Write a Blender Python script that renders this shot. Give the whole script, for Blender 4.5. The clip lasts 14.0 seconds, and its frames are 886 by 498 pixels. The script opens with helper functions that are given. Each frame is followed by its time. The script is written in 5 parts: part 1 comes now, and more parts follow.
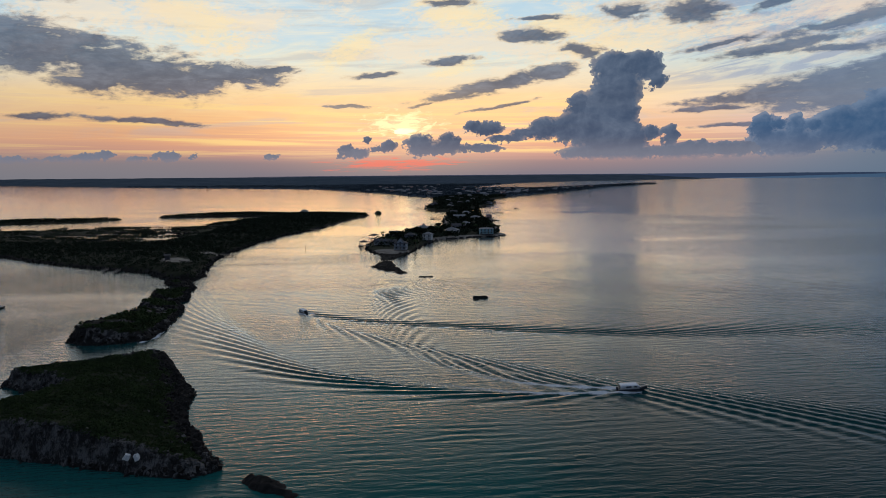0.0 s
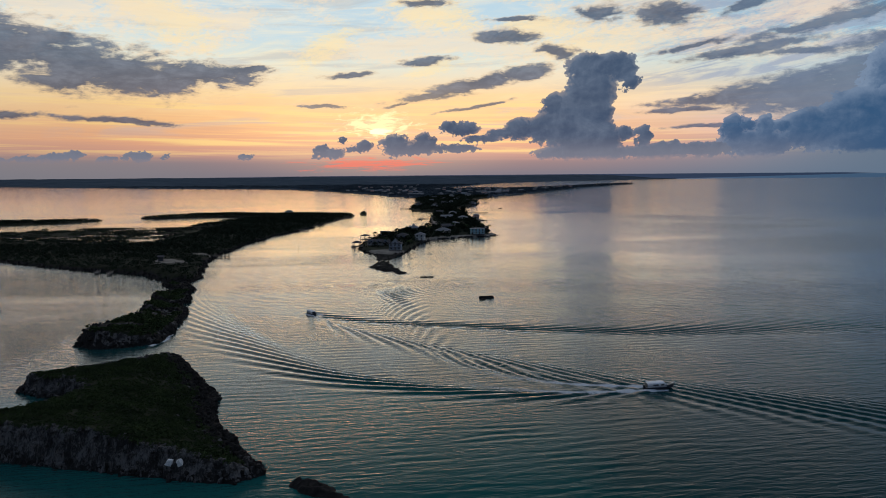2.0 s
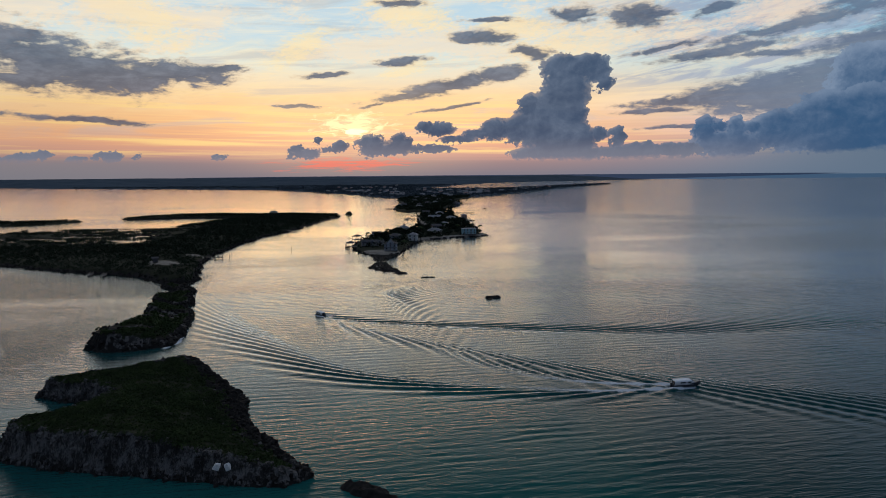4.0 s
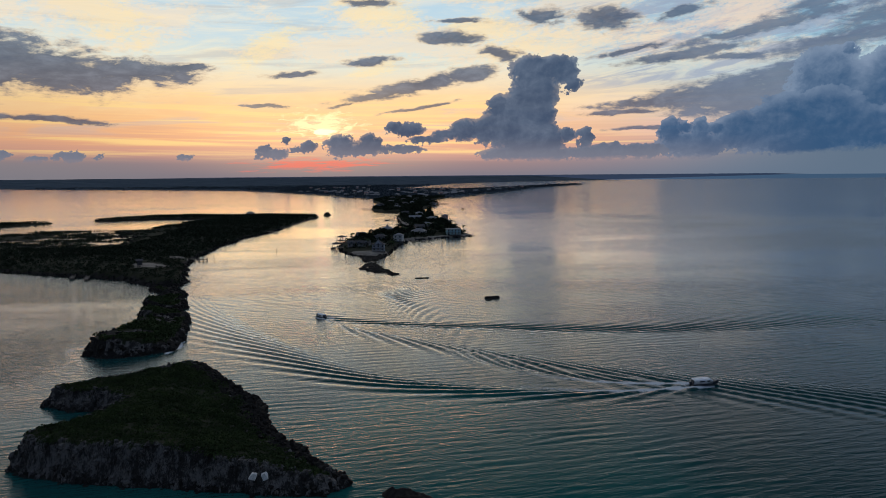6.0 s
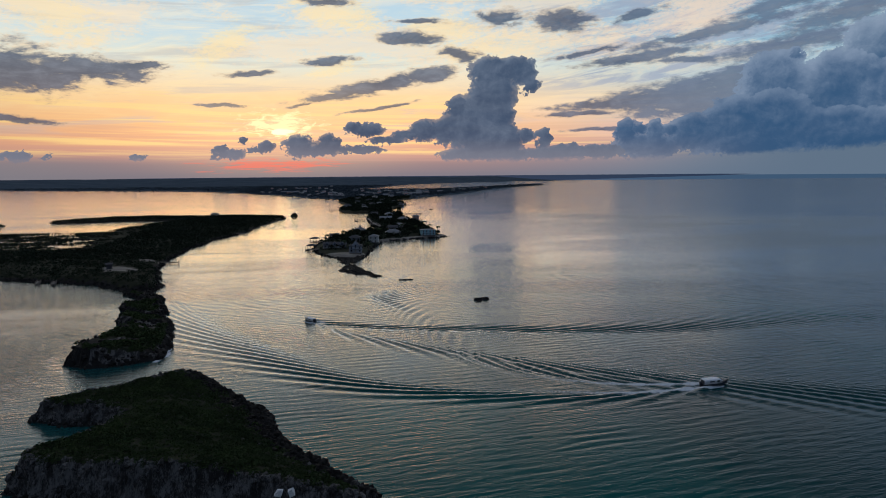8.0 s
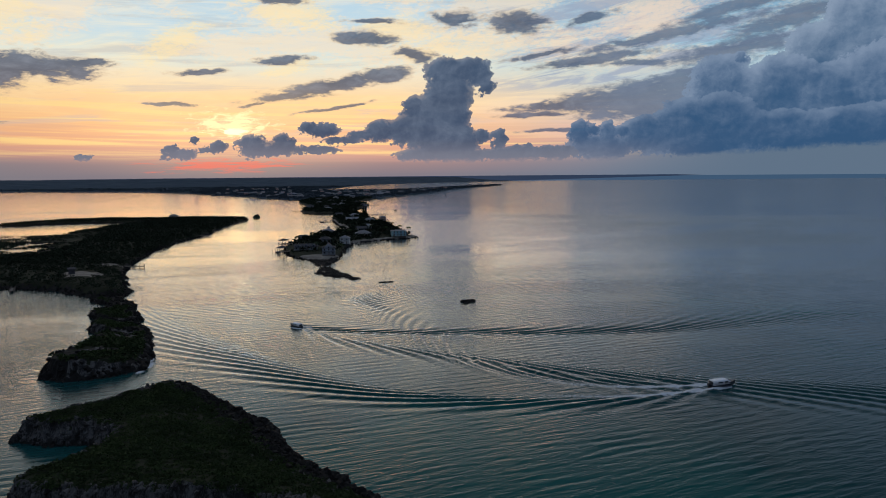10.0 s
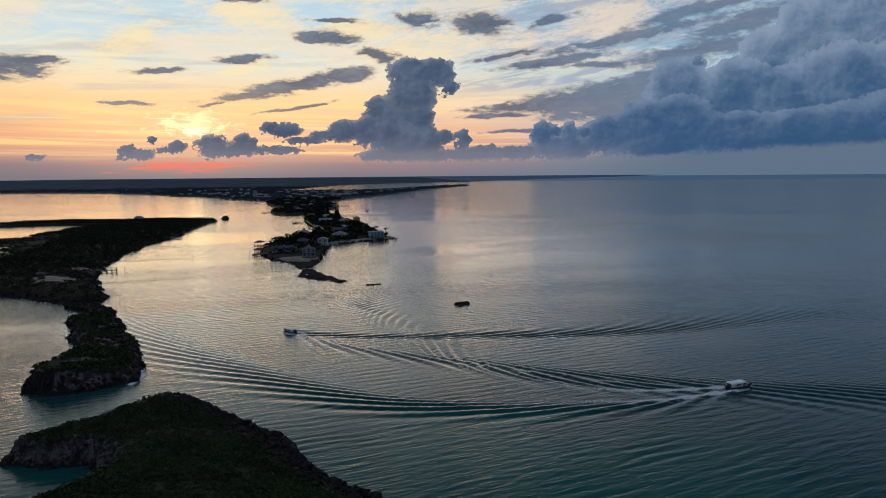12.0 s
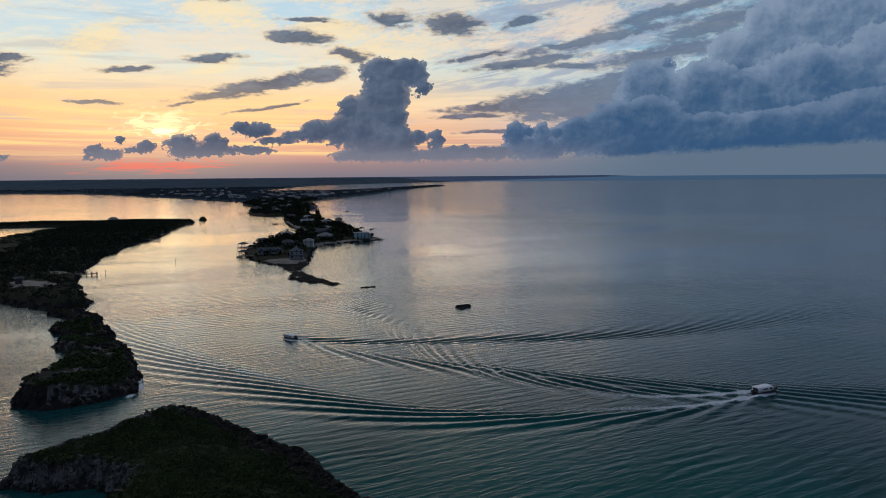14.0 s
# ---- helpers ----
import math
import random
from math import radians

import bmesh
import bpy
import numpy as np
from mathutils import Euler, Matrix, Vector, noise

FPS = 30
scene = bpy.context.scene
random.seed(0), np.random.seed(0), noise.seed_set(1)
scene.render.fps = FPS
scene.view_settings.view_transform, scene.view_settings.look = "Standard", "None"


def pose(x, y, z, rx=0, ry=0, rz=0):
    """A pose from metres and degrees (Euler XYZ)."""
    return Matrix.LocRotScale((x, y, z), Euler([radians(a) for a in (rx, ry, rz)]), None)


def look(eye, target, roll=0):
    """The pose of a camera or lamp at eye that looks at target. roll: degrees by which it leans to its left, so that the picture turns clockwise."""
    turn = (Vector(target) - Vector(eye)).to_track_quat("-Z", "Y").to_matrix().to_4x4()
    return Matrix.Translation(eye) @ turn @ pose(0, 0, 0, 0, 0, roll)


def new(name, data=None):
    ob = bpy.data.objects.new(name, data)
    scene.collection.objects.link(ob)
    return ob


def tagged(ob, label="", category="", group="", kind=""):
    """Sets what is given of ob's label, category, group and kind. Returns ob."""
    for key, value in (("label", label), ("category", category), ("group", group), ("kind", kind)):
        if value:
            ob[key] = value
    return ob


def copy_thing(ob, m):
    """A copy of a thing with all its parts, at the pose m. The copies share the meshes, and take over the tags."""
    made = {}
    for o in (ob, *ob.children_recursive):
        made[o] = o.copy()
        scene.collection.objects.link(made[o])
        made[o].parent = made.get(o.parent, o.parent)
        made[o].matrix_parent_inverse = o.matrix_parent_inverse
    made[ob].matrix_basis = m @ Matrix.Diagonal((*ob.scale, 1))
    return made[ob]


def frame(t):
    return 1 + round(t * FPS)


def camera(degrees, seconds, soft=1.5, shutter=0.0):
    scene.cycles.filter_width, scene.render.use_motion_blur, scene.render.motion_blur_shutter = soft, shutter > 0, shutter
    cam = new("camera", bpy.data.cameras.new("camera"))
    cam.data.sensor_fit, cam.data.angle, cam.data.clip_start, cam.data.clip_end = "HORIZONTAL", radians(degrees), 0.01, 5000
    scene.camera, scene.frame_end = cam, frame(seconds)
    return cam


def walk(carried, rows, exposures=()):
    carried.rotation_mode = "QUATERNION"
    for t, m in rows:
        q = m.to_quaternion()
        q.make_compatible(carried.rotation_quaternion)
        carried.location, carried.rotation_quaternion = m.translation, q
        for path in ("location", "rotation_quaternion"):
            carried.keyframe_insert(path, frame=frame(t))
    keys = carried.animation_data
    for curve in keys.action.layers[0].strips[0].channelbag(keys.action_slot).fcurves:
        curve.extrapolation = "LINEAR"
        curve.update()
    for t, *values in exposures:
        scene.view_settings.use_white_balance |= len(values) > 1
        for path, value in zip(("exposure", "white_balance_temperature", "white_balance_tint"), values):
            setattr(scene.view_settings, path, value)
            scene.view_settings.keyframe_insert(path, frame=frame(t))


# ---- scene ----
cam = camera(67.70, 14.0, soft=0.9)
ROWS = [
    (0, -1.791, 6.418, 56.931, 83.450, -0.045, -0.48),
    (0.5, -5.004, 6.81, 56.919, 83.452, -0.572, -0.48),
    (1, -8.357, 7.033, 56.906, 83.454, -1.096, -0.48),
    (1.5, -11.795, 7.166, 56.891, 83.457, -1.61, -0.48),
    (2, -15.274, 7.278, 56.874, 83.459, -2.113, -0.48),
    (2.5, -18.759, 7.424, 56.855, 83.462, -2.611, -0.48),
    (3, -22.223, 7.65, 56.835, 83.465, -3.113, -0.48),
    (3.5, -25.643, 7.993, 56.812, 83.469, -3.63, -0.48),
    (4, -29.008, 8.48, 56.787, 83.472, -4.172, -0.48),
    (4.5, -32.307, 9.129, 56.761, 83.476, -4.751, -0.48),
    (5, -35.537, 9.954, 56.733, 83.480, -5.375, -0.48),
    (5.5, -38.699, 10.96, 56.703, 83.484, -6.052, -0.48),
    (6, -41.794, 12.147, 56.671, 83.488, -6.784, -0.48),
    (6.5, -44.829, 13.511, 56.637, 83.492, -7.573, -0.48),
    (7, -47.81, 15.043, 56.601, 83.496, -8.414, -0.48),
    (7.5, -50.744, 16.732, 56.563, 83.500, -9.301, -0.48),
    (8, -53.638, 18.563, 56.524, 83.505, -10.224, -0.48),
    (8.5, -56.499, 20.522, 56.482, 83.509, -11.169, -0.48),
    (9, -59.33, 22.593, 56.439, 83.513, -12.122, -0.48),
    (9.5, -62.134, 24.759, 56.394, 83.518, -13.065, -0.48),
    (10, -64.907, 27.006, 56.347, 83.522, -13.981, -0.48),
    (10.5, -67.644, 29.322, 56.298, 83.527, -14.854, -0.48),
    (11, -70.333, 31.695, 56.247, 83.531, -15.671, -0.48),
    (11.5, -72.957, 34.12, 56.194, 83.535, -16.422, -0.48),
    (12, -75.492, 36.592, 56.139, 83.540, -17.102, -0.48),
    (12.5, -77.905, 39.116, 56.083, 83.544, -17.716, -0.48),
    (13, -80.157, 41.698, 56.024, 83.548, -18.279, -0.48),
    (13.5, -82.198, 44.355, 55.964, 83.552, -18.817, -0.48),
    (14, -83.969, 47.11, 55.902, 83.556, -19.373, -0.48),
]


def eye_pose(x, y, z, tilt, yaw, roll):
    """Turned by yaw to the left, tilted from straight down, and leaning by roll."""
    return pose(x, y, z, 0, 0, yaw) @ pose(0, 0, 0, tilt) @ pose(0, 0, 0, 0, 0, roll)


walk(cam, [(t, eye_pose(*p)) for t, *p in ROWS])

# ---- world: dusk sky with the sun low behind cloud ----


def lin(r, g, b):
    """Linear colour from display values of 0 to 255."""
    return tuple(((c / 255 + 0.055) / 1.055) ** 2.4 if c > 10 else c / 255 / 12.92 for c in (r, g, b)) + (1.0,)


class Val:
    """A socket of a node tree, with arithmetic that makes Math nodes."""

    def __init__(self, tree, sock):
        self.tree, self.sock = tree, sock

    def op(self, kind, *others, clamp=False):
        node = self.tree.nodes.new("ShaderNodeMath")
        node.operation, node.use_clamp = kind, clamp
        for slot, v in zip(node.inputs, (self, *others)):
            if isinstance(v, Val):
                self.tree.links.new(v.sock, slot)
            else:
                slot.default_value = v
        return Val(self.tree, node.outputs[0])

    def __add__(self, o): return self.op("ADD", o)
    def __radd__(self, o): return self.op("ADD", o)
    def __sub__(self, o): return self.op("SUBTRACT", o)
    def __mul__(self, o): return self.op("MULTIPLY", o)
    def __rmul__(self, o): return self.op("MULTIPLY", o)
    def __rsub__(self, o): return (self * -1.0) + o
    def clamp(self): return self.op("ADD", 0.0, clamp=True)

    def step(self, low, high, a=0.0, b=1.0):
        node = self.tree.nodes.new("ShaderNodeMapRange")
        node.interpolation_type = "SMOOTHSTEP"
        self.tree.links.new(self.sock, node.inputs[0])
        for n, v in enumerate((low, high, a, b)):
            node.inputs[1 + n].default_value = v
        return Val(self.tree, node.outputs[0])


def join(tree, x, y, z=0.0):
    node = tree.nodes.new("ShaderNodeCombineXYZ")
    for slot, v in zip(node.inputs, (x, y, z)):
        if isinstance(v, Val):
            tree.links.new(v.sock, slot)
        else:
            slot.default_value = v
    return Val(tree, node.outputs[0])


def noise_of(tree, vec, scale, detail=5.0, rough=0.5, warp=0.0, lac=2.0):
    node = tree.nodes.new("ShaderNodeTexNoise")
    tree.links.new(vec.sock, node.inputs["Vector"])
    for key, v in (("Scale", scale), ("Detail", detail), ("Roughness", rough), ("Distortion", warp), ("Lacunarity", lac)):
        node.inputs[key].default_value = v
    return Val(tree, node.outputs[0])


def mix_of(tree, fac, a, b, kind="MIX"):
    node = tree.nodes.new("ShaderNodeMix")
    node.data_type, node.blend_type, node.clamp_factor = "RGBA", kind, True
    for slot, v in zip((node.inputs[0], node.inputs[6], node.inputs[7]), (fac, a, b)):
        if isinstance(v, Val):
            tree.links.new(v.sock, slot)
        else:
            slot.default_value = v
    return Val(tree, node.outputs[2])


def ramp_of(tree, fac, stops):
    node = tree.nodes.new("ShaderNodeValToRGB")
    tree.links.new(fac.sock, node.inputs[0])
    el = node.color_ramp.elements
    while len(el) < len(stops):
        el.new(0.5)
    for e, (p, c) in zip(el, stops):
        e.position, e.color = p, c
    return Val(tree, node.outputs[0])


SUN_AZ, SUN_EL = -3.2, 3.7
world = bpy.data.worlds.new("sky")
scene.world = world
world.use_nodes = True
W = world.node_tree
W.nodes.clear()
coord = W.nodes.new("ShaderNodeTexCoord")
split = W.nodes.new("ShaderNodeSeparateXYZ")
W.links.new(coord.outputs["Generated"], split.inputs[0])
dx, dy, dz = (Val(W, s) for s in split.outputs)
az = dx.op("ARCTAN2", dy) * 57.2958
el_true = dz.op("ARCSINE") * 57.2958
el = (el_true + 0.25).op("ABSOLUTE") - 0.25  # the far sea mirrors the sky under the horizon
away = (az - SUN_AZ).op("ABSOLUTE")

# clear air, towards the sun, beside it and behind
f = (el * (1 / 40.0)).clamp()
near = ramp_of(W, f, [(0.0, lin(122, 116, 122)), (0.022, lin(148, 126, 124)), (0.042, lin(200, 150, 132)), (0.07, lin(236, 174, 128)),
                      (0.11, lin(248, 194, 134)), (0.16, lin(246, 206, 150)), (0.22, lin(226, 222, 202)), (0.28, lin(198, 213, 218)),
                      (0.36, lin(184, 205, 216)), (0.6, lin(148, 170, 188)), (1.0, lin(82, 106, 138))])
side = ramp_of(W, f, [(0.0, lin(108, 119, 134)), (0.04, lin(126, 130, 140)), (0.07, lin(186, 160, 154)), (0.11, lin(190, 182, 178)),
                      (0.18, lin(172, 190, 198)), (0.26, lin(148, 184, 202)), (0.36, lin(112, 150, 178)), (0.48, lin(60, 92, 118)), (0.6, lin(44, 76, 102)),
                      (1.0, lin(42, 68, 98))])
back = ramp_of(W, f, [(0.0, lin(58, 68, 84)), (0.15, lin(62, 74, 92)), (0.5, lin(54, 70, 96)), (1.0, lin(52, 72, 102))])
left_side = (az * -1.0).step(18, 50) * 0.5
air = mix_of(W, away.step(12, 40) * (az.step(0, 10)) + left_side, near, side)
air = mix_of(W, away.step(50, 110), air, back)
air = mix_of(W, el_true.step(42, 75), air, lin(128, 152, 184))  # paler overhead

# streaks of high cloud, lit from below
def puffs(tree, vec, scale, detail=3.0, rough=0.5):
    """Round heaps: high in the middle of each cell."""
    node = tree.nodes.new("ShaderNodeTexVoronoi")
    node.feature, node.normalize = "F1", True
    tree.links.new(vec.sock, node.inputs["Vector"])
    for key, v in (("Scale", scale), ("Detail", detail), ("Roughness", rough), ("Lacunarity", 2.2)):
        node.inputs[key].default_value = v
    return 0.5 - Val(tree, node.outputs["Distance"])


fan = el * 0.42 - az * 0.035
fine = noise_of(W, join(W, az * 0.10, fan, 3.0), 2.4, 8, 0.62, 1.2)
broad = noise_of(W, join(W, az * 0.05, el * 0.16, 8.0), 1.3, 4, 0.5, 0.5)
fibres = noise_of(W, join(W, az * 0.05, el * 1.3 - az * 0.05, 5.0), 1.6, 7, 0.65, 0.5)
cirrus = (fine * 0.5 + broad * 0.35 + fibres * 0.3).step(0.48, 0.80) * el.step(3.0, 6.0) * away.step(100, 55)
cirrus_colour = ramp_of(W, (el * (1 / 16.0)).clamp(), [(0.0, lin(236, 176, 128)), (0.3, lin(250, 214, 150)), (0.6, lin(249, 228, 190)), (1.0, lin(238, 226, 212))])
air = mix_of(W, cirrus * away.step(48, 15, 0.35, 0.85) * az.step(30, 8, 0.4, 1.0), air, cirrus_colour)
shade = noise_of(W, join(W, az * 0.06, el * 0.55 - az * 0.02, 15.0), 1.5, 7, 0.6, 0.8)
air = mix_of(W, shade.step(0.5, 0.68) * el.step(2.0, 4.0) * 0.5, air, lin(190, 182, 176))
lines = noise_of(W, join(W, az * 0.03, el * 1.4 + az * 0.015, 1.5), 1.6, 6, 0.62, 0.4)
air = mix_of(W, lines.step(0.47, 0.63) * el.step(8.0, 4.0) * el.step(1.0, 2.2) * away.step(42, 12) * 0.8, air, lin(255, 218, 138))
air = mix_of(W, lines.step(0.50, 0.36) * el.step(5.5, 3.0) * el.step(0.6, 1.6) * away.step(42, 12) * 0.35, air, lin(200, 156, 138))
dots = puffs(W, join(W, az * 0.75 + fine * 0.8, el * 1.5 + fine, 6.0), 2.4, 2, 0.6)
fields = noise_of(W, join(W, az * 0.09, el * 0.3, 21.0), 1.4, 4, 0.55, 0.4)
air = mix_of(W, (dots + (fields - 0.5) * 2.0).step(0.08, 0.42) * el.step(7.0, 9.5) * away.step(60, 25) * 0.55, air, lin(250, 218, 180))
greys = noise_of(W, join(W, az * 0.09, el * 0.75 - az * 0.11, 12.0), 1.5, 7, 0.62, 0.6)
air = mix_of(W, greys.step(0.46, 0.6) * az.step(12, 24) * el.step(5.5, 8.0) * 0.75, air, lin(152, 160, 178))


def ellipse_group():
    """A node group that adds one tilted ellipse to a smooth union: its weight, and its weight times how far it faces up and to the sun."""
    g = bpy.data.node_groups.new("cloud_lump", "ShaderNodeTree")
    for key in ("across", "up", "across_scale", "across_shift", "up_scale", "up_shift", "shear", "blend", "total", "shaded"):
        g.interface.new_socket(key, in_out="INPUT", socket_type="NodeSocketFloat")
    for key in ("total", "shaded"):
        g.interface.new_socket(key, in_out="OUTPUT", socket_type="NodeSocketFloat")
    start, end = g.nodes.new("NodeGroupInput"), g.nodes.new("NodeGroupOutput")
    u, v, us, ush, vs, vsh, shear, blend, total, shaded = (Val(g, start.outputs[i]) for i in range(10))
    du = u.op("MULTIPLY_ADD", us, ush)
    dv = du.op("MULTIPLY_ADD", shear, v.op("MULTIPLY_ADD", vs, vsh))
    weight = ((1.0 - du.op("MULTIPLY_ADD", du, dv * dv).op("SQRT")) * blend).op("EXPONENT")
    g.links.new((total + weight).sock, end.inputs[0])
    g.links.new(weight.op("MULTIPLY_ADD", du * -0.55 + dv * 0.8, shaded).sock, end.inputs[1])
    return g


LUMP = ellipse_group()


def cloud_mask(across, up, shapes, blend=8.0):
    """How far a direction lies inside some tilted ellipses (1 at a middle, 0 on an edge), and how far it faces up and to the sun on them."""
    total, shaded = None, None
    for a, e, ra, re, tilt in shapes:
        node = W.nodes.new("ShaderNodeGroup")
        node.node_tree = LUMP
        W.links.new(across.sock, node.inputs[0])
        W.links.new(up.sock, node.inputs[1])
        for slot, value in zip(list(node.inputs)[2:9], (1 / ra, -a / ra, 1 / re, -e / re, math.tan(radians(tilt)) * ra / re, blend, 1e-9)):
            slot.default_value = value
        node.inputs[9].default_value = 0.0
        if total:
            W.links.new(total.sock, node.inputs[8])
            W.links.new(shaded.sock, node.inputs[9])
        total, shaded = Val(W, node.outputs[0]), Val(W, node.outputs[1])
    return total.op("LOGARITHM", math.e) * (1 / blend), shaded.op("DIVIDE", total)


# rows of small bright high puffs
ripple_a = noise_of(W, join(W, az * 0.5, el * 0.9, 71.0), 1.0, 4, 0.55)
mackerel = puffs(W, join(W, az * 2.2 + ripple_a * 2.4, el * 5.0 + ripple_a * 2.0 - az * 0.5, 2.0), 1.0, 2.0, 0.6)
mack_in, _ = cloud_mask(az, el, [(17.5, 10.5, 6.5, 1.5, -4), (10.0, 11.9, 4.0, 1.2, 0), (30, 12.0, 5.5, 1.1, -8), (2.0, 13.2, 4.5, 1.4, 8), (-20.5, 12.2, 4.2, 1.9, 24), (-7.5, 10.6, 3.0, 1.4, -30),
                                          (1.4, 8.8, 2.6, 0.8, -14)], 6.0)
mack_in = mack_in * 0.8 + (fields - 0.5) * 1.8 + (fine - 0.5) * 1.2
air = mix_of(W, (mackerel * 2.2 + mack_in * 0.6).step(0.15, 0.8) * mack_in.step(-0.35, 0.4) * 0.5, air, mix_of(W, (az - SUN_AZ).op("ABSOLUTE").step(10, 34), lin(255, 222, 160), lin(240, 208, 184)))
# the warm clear strip between the tall cloud and the bank
strip, _ = cloud_mask(az, el, [(20.5, 5.4, 7.0, 2.2, -5), (25.0, 3.8, 6.0, 1.3, 0)], 6.0)
air = mix_of(W, (strip + (lines - 0.5) * 3.0).step(0.0, 1.0) * 0.6, air, mix_of(W, el.step(3.4, 6.6), lin(228, 180, 164), lin(242, 216, 180)))

# flat dark cloud, torn along the wind
flat_noise = noise_of(W, join(W, az * 0.16, el * 0.5 - az * 0.03, 0.0), 2.0, 9, 0.62, 0.7)
soft_noise = noise_of(W, join(W, az * 0.4, el * 0.9, 4.0), 1.6, 8, 0.62, 0.4)
shreds = noise_of(W, join(W, az * 0.55, el * 1.9 - az * 0.06, 14.0), 1.0, 8, 0.66, 0.9)
pull_a = noise_of(W, join(W, az * 0.2, el * 0.4, 31.0), 1.5, 5, 0.55)
pull_e = noise_of(W, join(W, az * 0.2, el * 0.4, 37.0), 1.5, 5, 0.55)
flat_az, flat_el = az + (pull_a - 0.5) * 2.6, el + (pull_e - 0.5) * 0.9
flat_left = [(-31.5, 9.4, 5.6, 2.3, 5), (-33.4, 10.4, 2.8, 0.7, 8), (-26.9, 8.8, 4.8, 2.1, 12), (-27.0, 10.2, 0.9, 0.6, 0), (-27.4, 7.0, 3.0, 0.7, 0), (-22.9, 7.8, 6.4, 2.0, 3), (-17.8, 8.0, 5.6, 1.15, 0),
             (-14.1, 8.4, 3.8, 0.4, -3), (-39.5, 9.4, 6.5, 3.4, 0), (-50, 10, 10, 5, 0)]
flat_streaks = [(-24.1, 4.3, 5.0, 0.3, 2), (-31.2, 4.4, 2.0, 0.28, 0), (-7.7, 5.6, 2.0, 0.18, 0), (-5.7, 8.2, 2.4, 0.28, -6), (8.5, 12.5, 2.6, 0.24, 0), (7.6, 11.2, 3.0, 0.62, 0), (15.2, 12.7, 2.2, 0.75, 0),
                (20.3, 12.4, 2.8, 0.95, 0), (0.5, 13.9, 3.0, 0.4, 0), (26.4, 12.4, 2.2, 0.45, -10)]
flat_band = [(4.8, 7.4, 5.8, 0.75, -12), (0.9, 6.4, 3.4, 0.45, -10), (9.2, 8.2, 2.9, 0.65, -8), (1.0, 9.35, 2.9, 0.35, -6), (11.8, 9.9, 2.3, 0.7, 14), (5.0, 5.6, 3.6, 0.22, -10), (-32, 12.9, 4, 0.5, 0), (-1.5, 5.7, 1.1, 0.22, -14)]
flat_right = [(24.5, 5.75, 6.5, 0.45, -5), (28.5, 6.2, 6.5, 0.8, -7), (33.0, 7.2, 5.5, 0.75, -9), (31.5, 5.3, 5.5, 1.5, 0), (30.5, 6.3, 6.5, 1.3, -6), (35.0, 6.8, 5.0, 1.7, -6), (26.4, 9.2, 5.5, 0.42, -6), (30.1, 8.8, 3.2, 0.3, 0), (22.4, 9.8, 3.6, 0.25, -9), (32.3, 10.8, 7.5, 0.55, -9),
              (41.5, 11.4, 6.0, 1.0, -13), (37.6, 12.5, 6.0, 0.45, -11), (21.6, 4.9, 3.8, 0.25, -3), (23.8, 3.6, 3.6, 0.2, 0), (37, 9.4, 5.5, 0.9, -8)]
flat_in, flat_lit = cloud_mask(flat_az, flat_el, flat_left + flat_streaks + flat_band + flat_right)
flat = flat_in + (flat_noise - 0.5) * 1.5 + (shreds - 0.5) * 1.0 + (soft_noise - 0.5) * 1.3
flat_fill = flat.step(-0.2, 0.5)
flat_colour = mix_of(W, (soft_noise * 0.7 + flat_noise * 0.6 + flat_lit * 0.06).step(0.5, 0.95), lin(68, 79, 100), lin(112, 119, 134))
flat_colour = mix_of(W, az.step(22, 30) * 0.6, flat_colour, lin(96, 112, 136))
flat_colour = mix_of(W, flat.step(0.42, 0.0) * away.step(40, 10) * 0.75, flat_colour, lin(240, 200, 152))
air = mix_of(W, flat_fill * az.step(24, 34, 0.9, 0.85), air, flat_colour)

# sunlit gap in the cloud and the red light under it
gx, gy = (az - SUN_AZ) * (1 / 3.0), (el - SUN_EL - 0.35) * (1 / 1.1)
glow = (gx * gx + gy * gy).op("SQRT")
torn = noise_of(W, join(W, az * 0.6 - el * 0.3, el * 2.0, 2.0), 1.5, 7, 0.6, 0.8)
air = mix_of(W, (glow + (torn - 0.5) * 4.0).step(1.15, 0.25), air, (1.15, 0.92, 0.46, 1))
core = ((az + 3.2) * (1 / 1.5)).op("POWER", 2.0) + ((el - 3.55) * (1 / 0.3)).op("POWER", 2.0)
air = mix_of(W, (core + (torn - 0.5) * 3.0).step(1.0, 0.2), air, (1.6, 1.35, 0.75, 1))
halo = (((az + 3.2) * (1 / 17.0)).op("POWER", 2.0) + ((el - 3.6) * (1 / 5.5)).op("POWER", 2.0)).op("SQRT")
air = mix_of(W, halo.step(1.0, 0.0) * 0.24, air, (1.0, 0.74, 0.36, 1))
rx, ry = (az + 4.3) * (1 / 5.5), (el - 0.85) * (1 / 0.6)
red = (rx * rx + ry * ry).op("SQRT") + (noise_of(W, join(W, az * 0.25, el * 2.8, 9.0), 1.7, 6, 0.62, 0.6) - 0.5) * 4.5
air = mix_of(W, red.step(1.1, 0.1) * 0.6, air, (0.95, 0.16, 0.09, 1))

air = mix_of(W, az.step(24, 40) * el.step(4.5, 2.0), air, lin(94, 109, 126))
air = mix_of(W, az.step(-6, -28) * el.step(10, 4), air, mix_of(W, 1.0, air, (0.8, 0.8, 0.8, 1), "MULTIPLY"))  # dimmer away from the sun
air = mix_of(W, az.step(-8, -24) * el.step(1.9, 0.8) * 0.7, air, lin(124, 121, 124))

